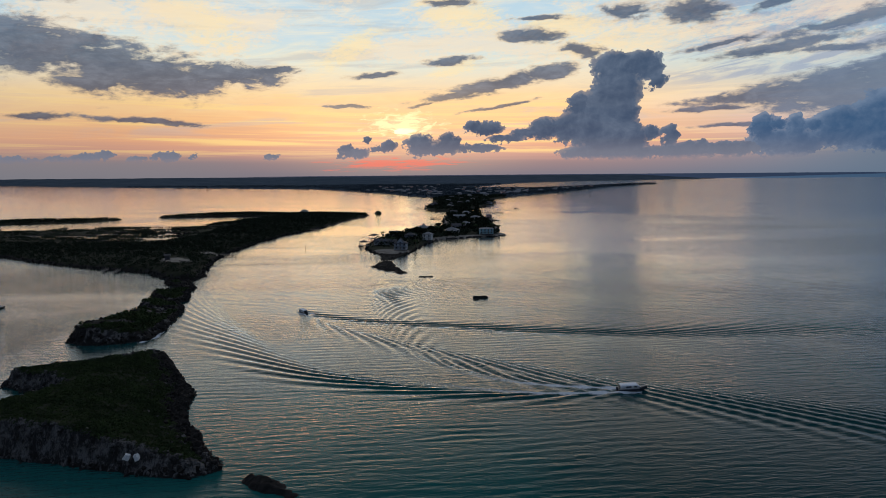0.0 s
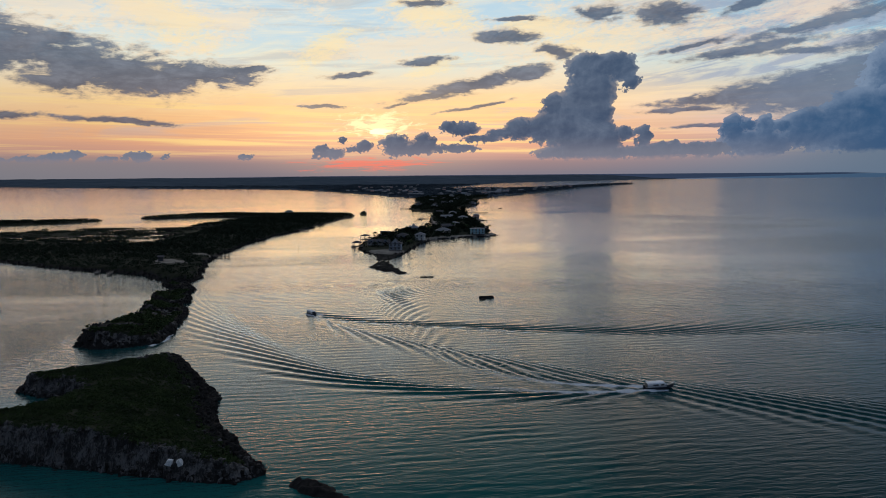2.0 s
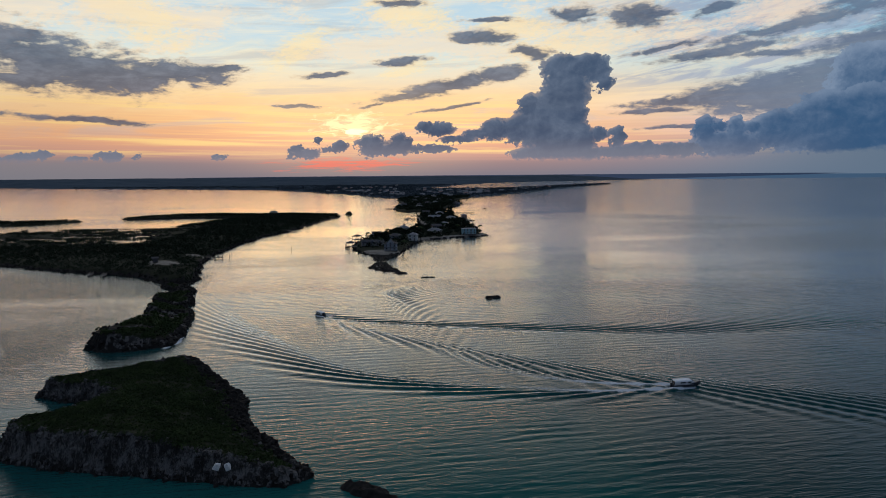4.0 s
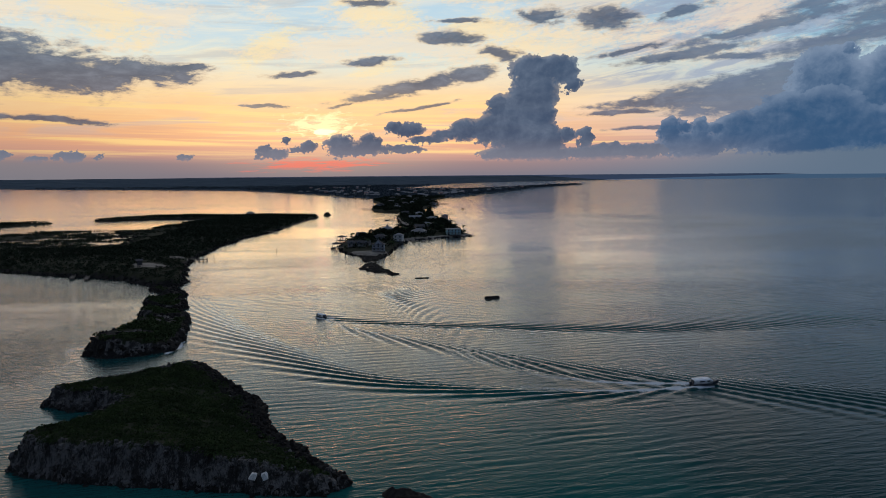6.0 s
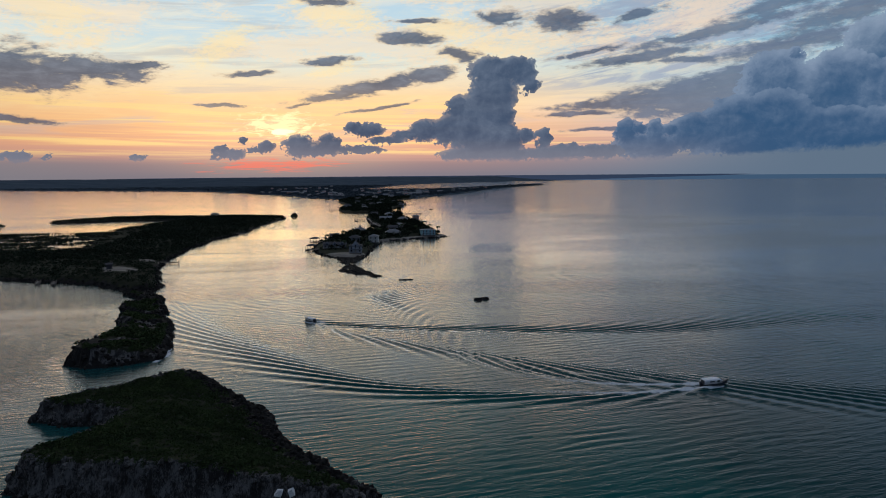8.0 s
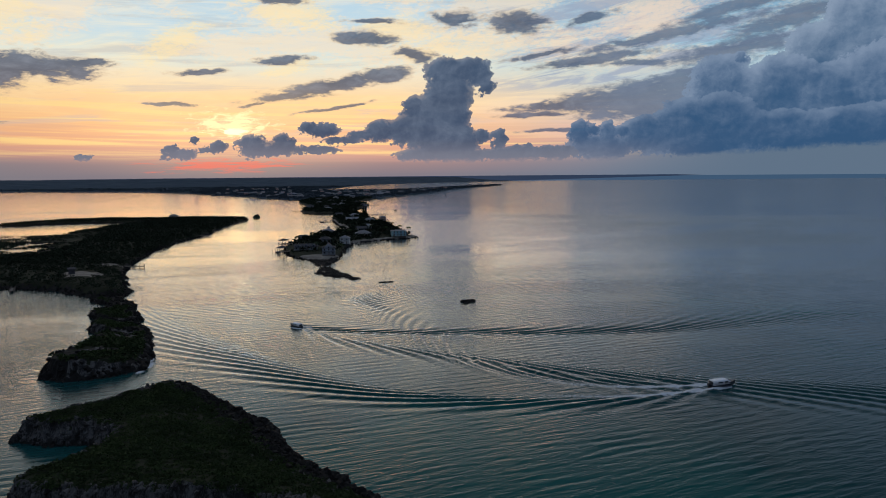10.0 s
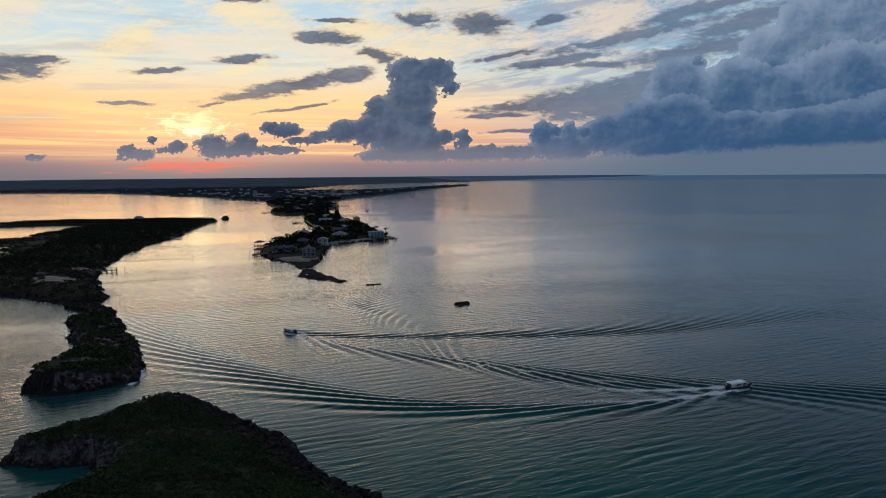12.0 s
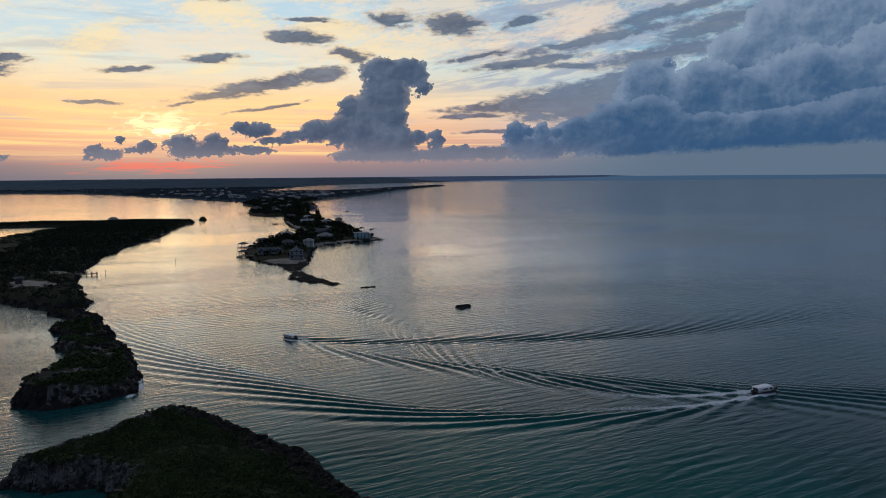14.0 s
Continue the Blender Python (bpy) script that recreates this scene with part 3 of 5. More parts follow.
class Land:
    """A piece of land: an outline with a ragged shore, ponds cut out of it, and a height over the sea."""

    def __init__(self, outline, height, ragged=(2.0, 9.0), ponds=(), seed=1):
        self.outline, self.height, self.ragged, self.ponds, self.seed = outline, height, ragged, ponds, seed

    def depth(self, x, y):
        d = inside_by(x, y, self.outline)
        for pond in self.ponds:
            d = np.minimum(d, -inside_by(x, y, pond))
        amp, size = self.ragged
        return d + amp * value_noise(x / size, y / size, self.seed, 4, 0.6)

    def z(self, x, y):
        d = self.depth(x, y)
        return np.where(d > 0, self.height(x, y, d), np.maximum(-2.0, d * 0.8 - 0.1))

    def mesh(self, name, cell, mats, pick=None, smooth=True, limits=None):
        o = np.array(self.outline)
        (x0, y0), (x1, y1) = o.min(0) - 12, o.max(0) + 12
        xs, ys = np.arange(x0, x1 + cell, cell), np.arange(y0, y1 + cell, cell)
        gx, gy = np.meshgrid(xs, ys)
        gx = gx + cell * 0.3 * value_noise(gx / cell * 1.7, gy / cell * 1.7, 5, 1)
        gy = gy + cell * 0.3 * value_noise(gx / cell * 1.9, gy / cell * 1.9, 6, 1)
        d, z = self.depth(gx, gy), self.z(gx, gy)
        verts = np.stack([gx, gy, z], -1).reshape(-1, 3)
        n = np.arange(gx.size).reshape(gx.shape)
        quads = np.stack([n[:-1, :-1], n[:-1, 1:], n[1:, 1:], n[1:, :-1]], -1).reshape(-1, 4)
        keep = (d.ravel()[quads] > -2.5 - cell * 0.7).any(1)
        quads = quads[keep]
        used = np.zeros(len(verts), bool)
        used[quads.ravel()] = True
        renum = np.cumsum(used) - 1
        quads, kept = renum[quads], verts[used]
        index = None
        if pick:
            mid = kept[quads].mean(1)
            flat = np.cross(kept[quads[:, 1]] - kept[quads[:, 0]], kept[quads[:, 3]] - kept[quads[:, 0]])
            slope = flat[:, 2] / (np.linalg.norm(flat, axis=1) + 1e-9)
            index = pick(mid[:, 0], mid[:, 1], mid[:, 2], self.depth(mid[:, 0], mid[:, 1]), slope)
        return big_mesh(name, kept, quads, mats, smooth, index)

    def scatter(self, count, least, rng, area=None):
        """Random places at least so far inside the shore."""
        o = np.array(self.outline)
        (x0, y0), (x1, y1) = area or (o.min(0), o.max(0))
        x, y = rng.uniform(x0, x1, count), rng.uniform(y0, y1, count)
        ok = self.depth(x, y) > least
        return x[ok], y[ok]


def leaf_clumps(name, x, y, z, size, leaves, leaf, mat, rng, squash=0.7):
    """Many small leaf blades in loose domes round given places, as one mesh."""
    n = len(x)
    a, u = rng.uniform(0, 2 * np.pi, (n, leaves)), rng.uniform(-0.15, 1, (n, leaves))
    r = np.sqrt(1 - np.clip(u, 0, 1) ** 2) * rng.uniform(0.55, 1.05, (n, leaves))
    size = np.broadcast_to(size, (n,))[:, None]
    mid = np.stack([x[:, None] + r * np.cos(a) * size, y[:, None] + r * np.sin(a) * size, z[:, None] + u * size * squash], -1).reshape(-1, 3)
    p = rng.normal(size=mid.shape)
    p[:, 2] *= 0.6
    p /= np.linalg.norm(p, axis=1)[:, None]
    q = np.cross(p, rng.normal(size=mid.shape))
    q /= np.linalg.norm(q, axis=1)[:, None]
    s = (leaf * rng.uniform(0.6, 1.4, len(mid)) * np.repeat(size[:, 0], leaves))[:, None]
    verts = np.stack([mid - p * s, mid + q * s * 0.6, mid + p * s, mid - q * s * 0.6], 1).reshape(-1, 3)
    return big_mesh(name, verts, np.arange(len(verts)).reshape(-1, 4), [mat], False)


# ---- the sea, with the wakes of two boats in it ----

G = 9.81
BOAT_1 = [(49.0, 174.0), (28.5, 175.2), (14.9, 178.6), (0, 185.5), (-16, 195.5), (-34, 214), (-52, 251), (-66, 293), (-70, 340), (-56, 380)]
BOAT_2 = [(-60.5, 276.4), (-49.6, 263.5), (-40.2, 254.7), (-20, 242), (1, 231), (29, 216.5), (68, 203), (112, 194), (180, 182)]


def smooth_path(points, pace, step):
    """Places along a curve through the points, from its head back, one for each step of time at that pace."""
    p = np.array(points, float)
    p = np.vstack([2 * p[0] - p[1], p, 2 * p[-1] - p[-2]])
    fine = []
    for i in range(1, len(p) - 2):
        for t in np.linspace(0, 1, 40, endpoint=False):
            a, b, c, d = p[i - 1 : i + 3]
            fine.append(0.5 * (2 * b + (c - a) * t + (2 * a - 5 * b + 4 * c - d) * t * t + (3 * b - a - 3 * c + d) * t**3))
    fine = np.array(fine)
    far = np.r_[0, np.cumsum(np.linalg.norm(np.diff(fine, axis=0), axis=1))]
    at = np.arange(0, far[-1], pace * step)
    return np.stack([np.interp(at, far, fine[:, 0]), np.interp(at, far, fine[:, 1])], 1)


CELL, SIDE, X0, Y0 = 0.7, 640, -185.0, 65.0
kx = 2 * np.pi * np.fft.fftfreq(SIDE, CELL)
ky = 2 * np.pi * np.fft.rfftfreq(SIDE, CELL)
k = np.hypot(kx[:, None], ky[None])
omega = np.sqrt(G * k)
field = np.zeros((SIDE, SIDE // 2 + 1), complex)
PACE, STEP = 4.6, 0.2
trails = []
for points, power in ((BOAT_1, 1.0), (BOAT_2, 0.9)):
    trail = smooth_path(points, PACE, STEP)
    trails.append(trail)
    for n, (px, py) in enumerate(trail):
        age = n * STEP
        ring = np.sin(omega * age) * (omega * np.exp(-((k * 0.42) ** 2)) * (1 - np.exp(-((k / 1.35) ** 4))) * np.exp(-age / 50.0) * power)
        field += ring * np.exp(-1j * kx * (px - X0))[:, None] * np.exp(-1j * ky * (py - Y0))[None]
waves = np.fft.irfft2(field, (SIDE, SIDE))
waves = np.tanh(waves / waves.std() / 3.0) * 3.0 * 0.066

# older wash and wind waves running across the channel
gx, gy = np.meshgrid(X0 + CELL * np.arange(SIDE), Y0 + CELL * np.arange(SIDE), indexing="ij")
wash, waver = np.zeros(gx.shape), np.random.default_rng(3)
for n in range(70):
    length, turn = waver.uniform(1.8, 3.7), waver.normal(1.66, 0.13)
    kk = 2 * math.pi / length
    wash += 0.0052 * length / 4 * np.sin(kk * (gx * math.cos(turn) + gy * math.sin(turn)) + waver.uniform(0, 6.28))
waves += wash * (0.75 + 0.5 * value_noise(gx / 60, gy / 45, 90, 2))

inner_x, inner_y = np.arange(50, 625), np.arange(20, 520)
grow = 1.9 * np.cumsum(1.075 ** np.arange(78))
grow = np.r_[grow[grow < 6500], 6500]
fx, fy = X0 + inner_x * CELL, Y0 + inner_y * CELL
xs = np.r_[fx[0] - grow[::-1], fx, fx[-1] + grow]
ys = np.r_[fy[0] - grow[::-1], fy, fy[-1] + grow]
gx, gy = np.meshgrid(xs, ys)
gz = np.zeros(gx.shape)
fade = np.minimum.outer(rise(np.minimum(inner_y - inner_y[0], inner_y[-1] - inner_y), 0, 50), rise(np.minimum(inner_x - inner_x[0], inner_x[-1] - inner_x), 0, 50))
n0 = len(grow)
gz[n0 : n0 + len(fy), n0 : n0 + len(fx)] = waves[np.ix_(inner_x, inner_y)].T * fade
num = np.arange(gx.size).reshape(gx.shape)
quads = np.stack([num[:-1, :-1], num[:-1, 1:], num[1:, 1:], num[1:, :-1]], -1).reshape(-1, 4)
sea_mesh = big_mesh("water", np.stack([gx, gy, gz], -1).reshape(-1, 3), quads, [SEA])
foam = np.zeros(gx.shape)
for trail, arm, long in ((trails[0], 0.19, 32.0), (trails[1], 0.17, 8.0)):
    way = np.gradient(trail, axis=0)
    way /= np.linalg.norm(way, axis=1)[:, None]
    for n in range(0, min(len(trail), 70)):
        back = n * PACE * STEP
        for s in (-1, 0, 1):
            off = s * (1.1 + back * arm * 0.5)
            px, py = trail[n] + off * np.array([-way[n, 1], way[n, 0]])
            i0, j0 = np.searchsorted(xs, px), np.searchsorted(ys, py)
            box = np.s_[max(j0 - 5, 0) : j0 + 6, max(i0 - 5, 0) : i0 + 6]
            width = 0.75 + back * 0.018
            spot = np.exp(-((gx[box] - px) ** 2 + (gy[box] - py) ** 2) / width**2) * math.exp(-back / long / (1.0 if s else 0.8)) * (1.0 if s else 0.25)
            foam[box] = np.maximum(foam[box], spot)
# surf on the headland's corner
for px, py, width in ((-104.2, 236, 1.4), (-104.8, 242, 1.0), (-105.5, 230.5, 1.2), (-106.5, 252, 0.9)):
    foam = np.maximum(foam, 0.75 * np.exp(-((gx - px) ** 2 + (gy - py) ** 2 / 6) / width**2))
sea_mesh.attributes.new("foam", "FLOAT", "POINT").data.foreach_set("value", foam.ravel().astype(np.float32))
sea = tagged(new("water", sea_mesh), "calm dusk sea with curving boat wakes", "water", kind="structure")

# ---- land ----

rng = np.random.default_rng(7)

# the near islet: cliffs to the south and west, a low rock ledge on its east side
ISLET = Land([(-45.5, 129), (-50, 125.2), (-64, 128), (-79, 132), (-95, 136.3), (-107, 140.5), (-112, 144), (-110.5, 150), (-106, 156.5), (-101.5, 162), (-101, 169), (-106, 175.5),
              (-114.5, 177.5), (-122.3, 181.5), (-119, 189), (-109, 197), (-104, 207), (-97, 214.5), (-91, 212), (-86, 204), (-80.5, 195.5), (-75, 185),
              (-68.5, 176), (-65, 163), (-61.5, 153.5), (-55.5, 144.5), (-48.5, 134)],
             None, (1.1, 5.0), seed=3)


def islet_height(x, y, d):
    east = inside_by(x, y, [(-44, 110), (-44, 128), (-53, 138), (-66, 155), (-70, 165), (-76, 181), (-86, 200), (-95, 218), (-60, 260), (0, 200), (0, 110)])
    top = 7.4 - 0.065 * np.maximum(y - 135, 0) + 0.7 * value_noise(x / 14, y / 14, 11) + 0.35 * value_noise(x / 3, y / 3, 12)
    top = top * rise(-east, -5, 26) ** 0.7
    crag = value_noise(x / 2.2, y / 2.2, 13, 4, 0.65)
    cliff = 1.0 + (top - 1.0) * rise(d + 0.7 * crag, 0.1, 2.8)
    ledge = 0.9 + 0.55 * np.abs(crag) * 2 + 0.5 * value_noise(x / 0.9, y / 0.9, 14, 2) + 0.05 * d
    z = np.where(top > 2.0, np.maximum(cliff, 0.5), ledge)
    return np.maximum(np.where(top > 1.0, np.maximum(z, np.minimum(ledge, 2.2)), ledge), 0.3) * rise(d, -0.3, 0.7)


ISLET.height = islet_height


def islet_pick(x, y, z, d, slope):
    steep = slope < 0.62
    rocky = inside_by(x, y, [(-44, 110), (-44, 128), (-53, 136), (-66.5, 153), (-70.5, 165), (-77.5, 181), (-87.5, 199), (-95, 216), (-60, 260), (0, 200), (0, 110)]) + 2.5 * value_noise(x / 4, y / 4, 15) > 0
    # dark rock below 0.7 m also paints the shade of an undercut
    return np.where(z < 0.7, 1, np.where(rocky, 1, np.where(steep | (z < 3.0) & (d < 4), 0, 2)))


islet = tagged(new("ground_islet", ISLET.mesh("ground_islet", 0.6, [ROCK, DARK_ROCK, SOIL], islet_pick, False)),
               "low limestone islet with grey cliffs and a jagged black rock ledge", "islet", kind="structure")


def islet_green(x, y):
    rocky = inside_by(x, y, [(-44, 110), (-44, 128), (-53, 136), (-66.5, 153), (-70.5, 165), (-77.5, 181), (-87.5, 199), (-95, 216), (-60, 260), (0, 200), (0, 110)])
    return rocky + 3.0 * value_noise(x / 4, y / 4, 15)


x, y = ISLET.scatter(15000, 2.4, rng)
ok = islet_green(x, y) < rng.normal(0, 1.2, len(x))
x, y = x[ok], y[ok]
size = rng.uniform(0.45, 0.95, len(x)) * (1 + 0.5 * value_noise(x / 9, y / 9, 21))
tagged(new("shrubs", leaf_clumps("shrubs", x, y, ISLET.z(x, y) - 0.15, size, 38, 0.22, SHRUB, rng)), "dense low green shrubs covering the islet top", "shrubs", kind="stuff")

# the headland behind it
HEAD = Land([(-131.5, 229), (-123, 224.3), (-115.5, 226), (-109, 228.5), (-104.3, 231.5), (-105, 245), (-107.6, 262.5), (-111.3, 279.5), (-115.2, 291), (-120, 297), (-118.5, 304), (-121.6, 315),
             (-126.5, 322), (-126, 333), (-132.6, 348), (-138, 358), (-136.5, 366), (-138, 374), (-152, 364), (-148, 350), (-137, 337), (-142, 321), (-138.5, 312), (-130.5, 303), (-135.5, 292),
             (-133.5, 287), (-125, 278), (-127.5, 268), (-128.5, 254), (-131.5, 244), (-133, 236)],
            None, (1.1, 5.0), seed=4)


def head_height(x, y, d):
    top = 4.9 - 0.020 * np.maximum(y - 235, 0) + 1.1 * value_noise(x / 12, y / 12, 31) - 2.6 * rise(x + 0.3 * (y - 230), -116, -104)
    crag = value_noise(x / 2.5, y / 2.5, 33, 4, 0.65)
    return np.maximum(0.8 + (top - 0.8) * rise(d + 0.9 * crag, 0.0, 3.2) + 0.4 * crag, 0.4) * rise(d, -0.3, 0.6)


HEAD.height = head_height


def head_pick(x, y, z, d, slope):
    bare = value_noise(x / 9, y / 9, 35) > 0.08
    return np.where(z < 0.8, 1, np.where((slope < 0.6) | bare | (d < 2.5), np.where(value_noise(x / 5, y / 5, 36) > 0, 0, 1), 2))


tagged(new("ground_headland", HEAD.mesh("ground_headland", 0.9, [ROCK, DARK_ROCK, SOIL], head_pick, False)), "rocky limestone headland with dark eroded shore", "headland", kind="structure")
x, y = HEAD.scatter(7000, 2.6, rng)
ok = value_noise(x / 9, y / 9, 35) < 0.06
x, y = x[ok], y[ok]
tagged(new("shrubs", leaf_clumps("shrubs", x, y, HEAD.z(x, y) - 0.1, rng.uniform(0.6, 1.4, len(x)), 20, 0.32, SHRUB, rng)), "dark low shrubs on the rocky headland", "shrubs", kind="stuff")

# the long mangrove island
MAIN = Land([(-138, 362), (-136.5, 376), (-141, 388), (-148, 416), (-154.5, 446), (-157.5, 470), (-158.5, 495), (-157, 555), (-150, 630), (-133, 697), (-124, 770), (-116, 841), (-102, 893), (-103, 918),
             (-124, 942), (-200, 950), (-280, 972), (-335, 962), (-388, 905), (-371, 893), (-331, 906), (-303, 916), (-262, 908), (-225, 884), (-227, 866), (-250, 828), (-258, 778), (-268, 735), (-292, 722), (-262, 680),
             (-300, 650), (-335, 680), (-345, 702), (-400, 700), (-470, 696), (-600, 690), (-700, 720), (-760, 640), (-560, 575), (-420, 520), (-318, 474), (-250, 427), (-174, 387), (-152, 362)],
            None, (3.5, 16.0), [[(-420, 628), (-345, 600), (-300, 582), (-255, 570), (-236, 598), (-256, 632), (-330, 636), (-400, 640)], [(-330, 630), (-262, 628), (-245, 655), (-300, 668), (-345, 660)]], seed=8)


def main_height(x, y, d):
    top = 1.6 + 1.6 * rise(d, 0, 40) + 0.5 * value_noise(x / 25, y / 25, 41) + 2.2 * rise(y, 520, 380) * rise(x, -230, -160)
    marsh = inside_by(x, y, [(-460, 560), (-225, 535), (-225, 735), (-460, 735)])
    return np.maximum(0.25 + top * rise(d, 0, 5.0) * (1 - 0.75 * rise(marsh, -10, 15)), 0.2)


MAIN.height = main_height


def clearing(x, y):
    """Metres inside the two bare patches above the landing."""
    low = inside_by(x, y, [(-184, 424), (-176, 403), (-156, 399), (-152, 412), (-160, 424), (-174, 438)])
    return np.maximum(low, inside_by(x, y, [(-176, 468), (-172, 460), (-157, 452), (-154, 463), (-168, 481)])) + 2.5 * value_noise(x / 6, y / 4, 42)


def main_pick(x, y, z, d, slope):
    return np.where(clearing(x, y) > 3.2, 2, np.where(d < 2.5, 1, 0))


tagged(new("ground_island", MAIN.mesh("ground_island", 2.5, [SOIL, DARK_ROCK, SAND], main_pick)), "long low island dark with mangrove, cut by ponds", "island", kind="structure")
x, y = MAIN.scatter(52000, 1.0, rng)
marsh = inside_by(x, y, [(-460, 555), (-225, 530), (-225, 735), (-460, 735)]) > 0
ok = (clearing(x, y) < 2.6) & (~marsh | (value_noise(x / 12, y / 12, 44) > -0.1))
x, y, marsh = x[ok], y[ok], marsh[ok]
size = np.where(marsh, rng.uniform(0.7, 1.4, len(x)), rng.uniform(1.1, 2.2, len(x)) * (1 + 0.35 * value_noise(x / 30, y / 30, 43))) * np.where(y < 470, 0.8, 1.0)
tagged(new("mangroves", leaf_clumps("mangroves", x, y, MAIN.z(x, y) + size * 0.1, size, 17, 0.30, MANGROVE, rng, 0.9)), "dense dark mangrove thicket over the low island", "mangroves", kind="stuff")

STRIP = Land([(-414, 872), (-445, 828), (-525, 790), (-640, 745), (-760, 720), (-770, 790), (-660, 810), (-540, 855), (-460, 872)],
             lambda x, y, d: np.maximum(0.2 + 1.3 * rise(d, 0, 6), 0.2), (4.0, 20.0), seed=9)
tagged(new("ground_strip", STRIP.mesh("ground_strip", 4.0, [SOIL])), "thin dark mangrove strip in the bay", "island", kind="structure")
x, y = STRIP.scatter(5000, 1.0, rng)
tagged(new("mangroves", leaf_clumps("mangroves", x, y, STRIP.z(x, y), rng.uniform(1.2, 2.6, len(x)), 13, 0.4, MANGROVE, rng, 0.9)), "dark mangrove thicket on a thin strip of land", "mangroves", kind="stuff")

# scattered marsh tufts standing in the shallow ponds
x, y = rng.uniform(-420, -235, 12000), rng.uniform(565, 740, 12000)
ok = (value_noise(x / 15, y / 10, 46) > -0.02) & (MAIN.depth(x, y) < 0) & (MAIN.depth(x, y) > -45)
x, y = x[ok], y[ok]
tagged(new("marsh_plants", leaf_clumps("marsh_plants", x, y, np.zeros(len(x)), rng.uniform(0.5, 1.3, len(x)), 12, 0.42, MANGROVE, rng, 0.9)), "small mangrove tufts standing in shallow water", "marsh plants", kind="stuff")

# the inhabited peninsula
VILLAGE = Land([(-60, 506), (-49, 472), (-38, 464), (-27, 470), (-24, 484), (-14, 545), (-2, 576), (24, 591), (52, 601), (58, 612), (50, 630), (55, 680), (57, 706), (52, 760), (56, 786),
                (67, 797), (58, 806), (50, 850), (54, 925), (46, 985), (40, 1040), (60, 1120), (100, 1250), (92, 1330), (104, 1445), (160, 1600), (60, 1640), (0, 1560), (-24, 1440), (-20, 1330), (-5, 1250),
                (-25, 1150), (-32, 1070), (-14, 1010), (12, 1000), (8, 950), (-2, 850), (0, 775), (3, 705), (-32, 655), (-56, 590), (-62, 530)],
               lambda x, y, d: np.maximum(0.3 + 1.4 * rise(d, 0, 5) + 0.8 * rise(d, 5, 25) + 0.25 * value_noise(x / 12, y / 12, 51), 0.25), (2.0, 14.0), seed=10)


def village_pick(x, y, z, d, slope):
    return np.where(d < 1.2, 1, np.where((d < 6) & (x > -15) & (y < 860) | (y < 488), 2, 0))


tagged(new("ground_peninsula", VILLAGE.mesh("ground_peninsula", 3.0, [SOIL, DARK_ROCK, SAND], village_pick)), "narrow built-up peninsula with a pale sandy shore", "peninsula", kind="structure")

# far coast: a wooded mainland with a long spit and an inlet behind it
COAST = Land([(150, 1560), (200, 1680), (300, 1850), (405, 2040), (560, 2380), (760, 2720), (1000, 3080), (960, 3110), (690, 2790), (470, 2480), (330, 2330), (120, 2420), (25, 2540),
              (127, 2815), (300, 3300), (512, 3786), (967, 4310), (1468, 4660), (2100, 5050), (2300, 5600), (-6000, 5600), (-6000, 5300), (-3900, 4990), (-2787, 4193), (-1656, 3297), (-1034, 2910), (-524, 2594),
              (-300, 2230), (-285, 2180), (-150, 1900), (-66, 1645), (0, 1560), (60, 1600)],
             lambda x, y, d: np.maximum(0.3 + 3.0 * rise(d, 0, 15) + 33 * rise(y - 0.1 * x, 3300, 5000) ** 1.3 * rise(d, 0, 350) + 3 * value_noise(x / 90, y / 90, 61) * rise(d, 5, 60), 0.3),
             (10.0, 60.0), seed=12)
tagged(new("ground_coast", COAST.mesh("ground_coast", 22.0, [HAZED_GROUND])), "far low wooded coast along the horizon", "coast", kind="structure")
x, y = COAST.scatter(60000, 3.0, rng, ((-3000, 1500), (1200, 4900)))
near = rng.uniform(0, 1, len(x)) < np.clip(2.6 - y / 1500, 0.0, 1.0) * (y < 3300)
x, y = x[near], y[near]
size = rng.uniform(1.8, 4.0, len(x)) * (0.7 + y / 6000)
tagged(new("woodland", leaf_clumps("woodland", x, y, COAST.z(x, y), size, 9, 0.5, HAZED_WOOD, rng, 0.8)), "dark distant woodland on the coast", "woodland", kind="stuff")
x, y = COAST.scatter(26000, 1.0, rng, ((-330, 1500), (1050, 3150)))
tagged(new("woodland", leaf_clumps("woodland", x, y, COAST.z(x, y), rng.uniform(2.0, 4.0, len(x)), 12, 0.45, HAZED_WOOD, rng, 0.9)), "dark trees along the far spit", "woodland", kind="stuff")
x, y = VILLAGE.scatter(13000, 3.0, rng)
ok = (y > 500) & ((value_noise(x / 16, y / 16, 53) > np.where(y < 540, 0.0, -0.3)))
x, y = x[ok], y[ok]
size = rng.uniform(1.3, 3.0, len(x)) * np.where(y > 900, 1.15, 1.0)
tagged(new("bushes", leaf_clumps("bushes", x, y, VILLAGE.z(x, y) + size * 0.3, size, 16, 0.38, MANGROVE, rng, 1.0)), "dark garden bushes and low trees between houses", "bushes", kind="stuff")


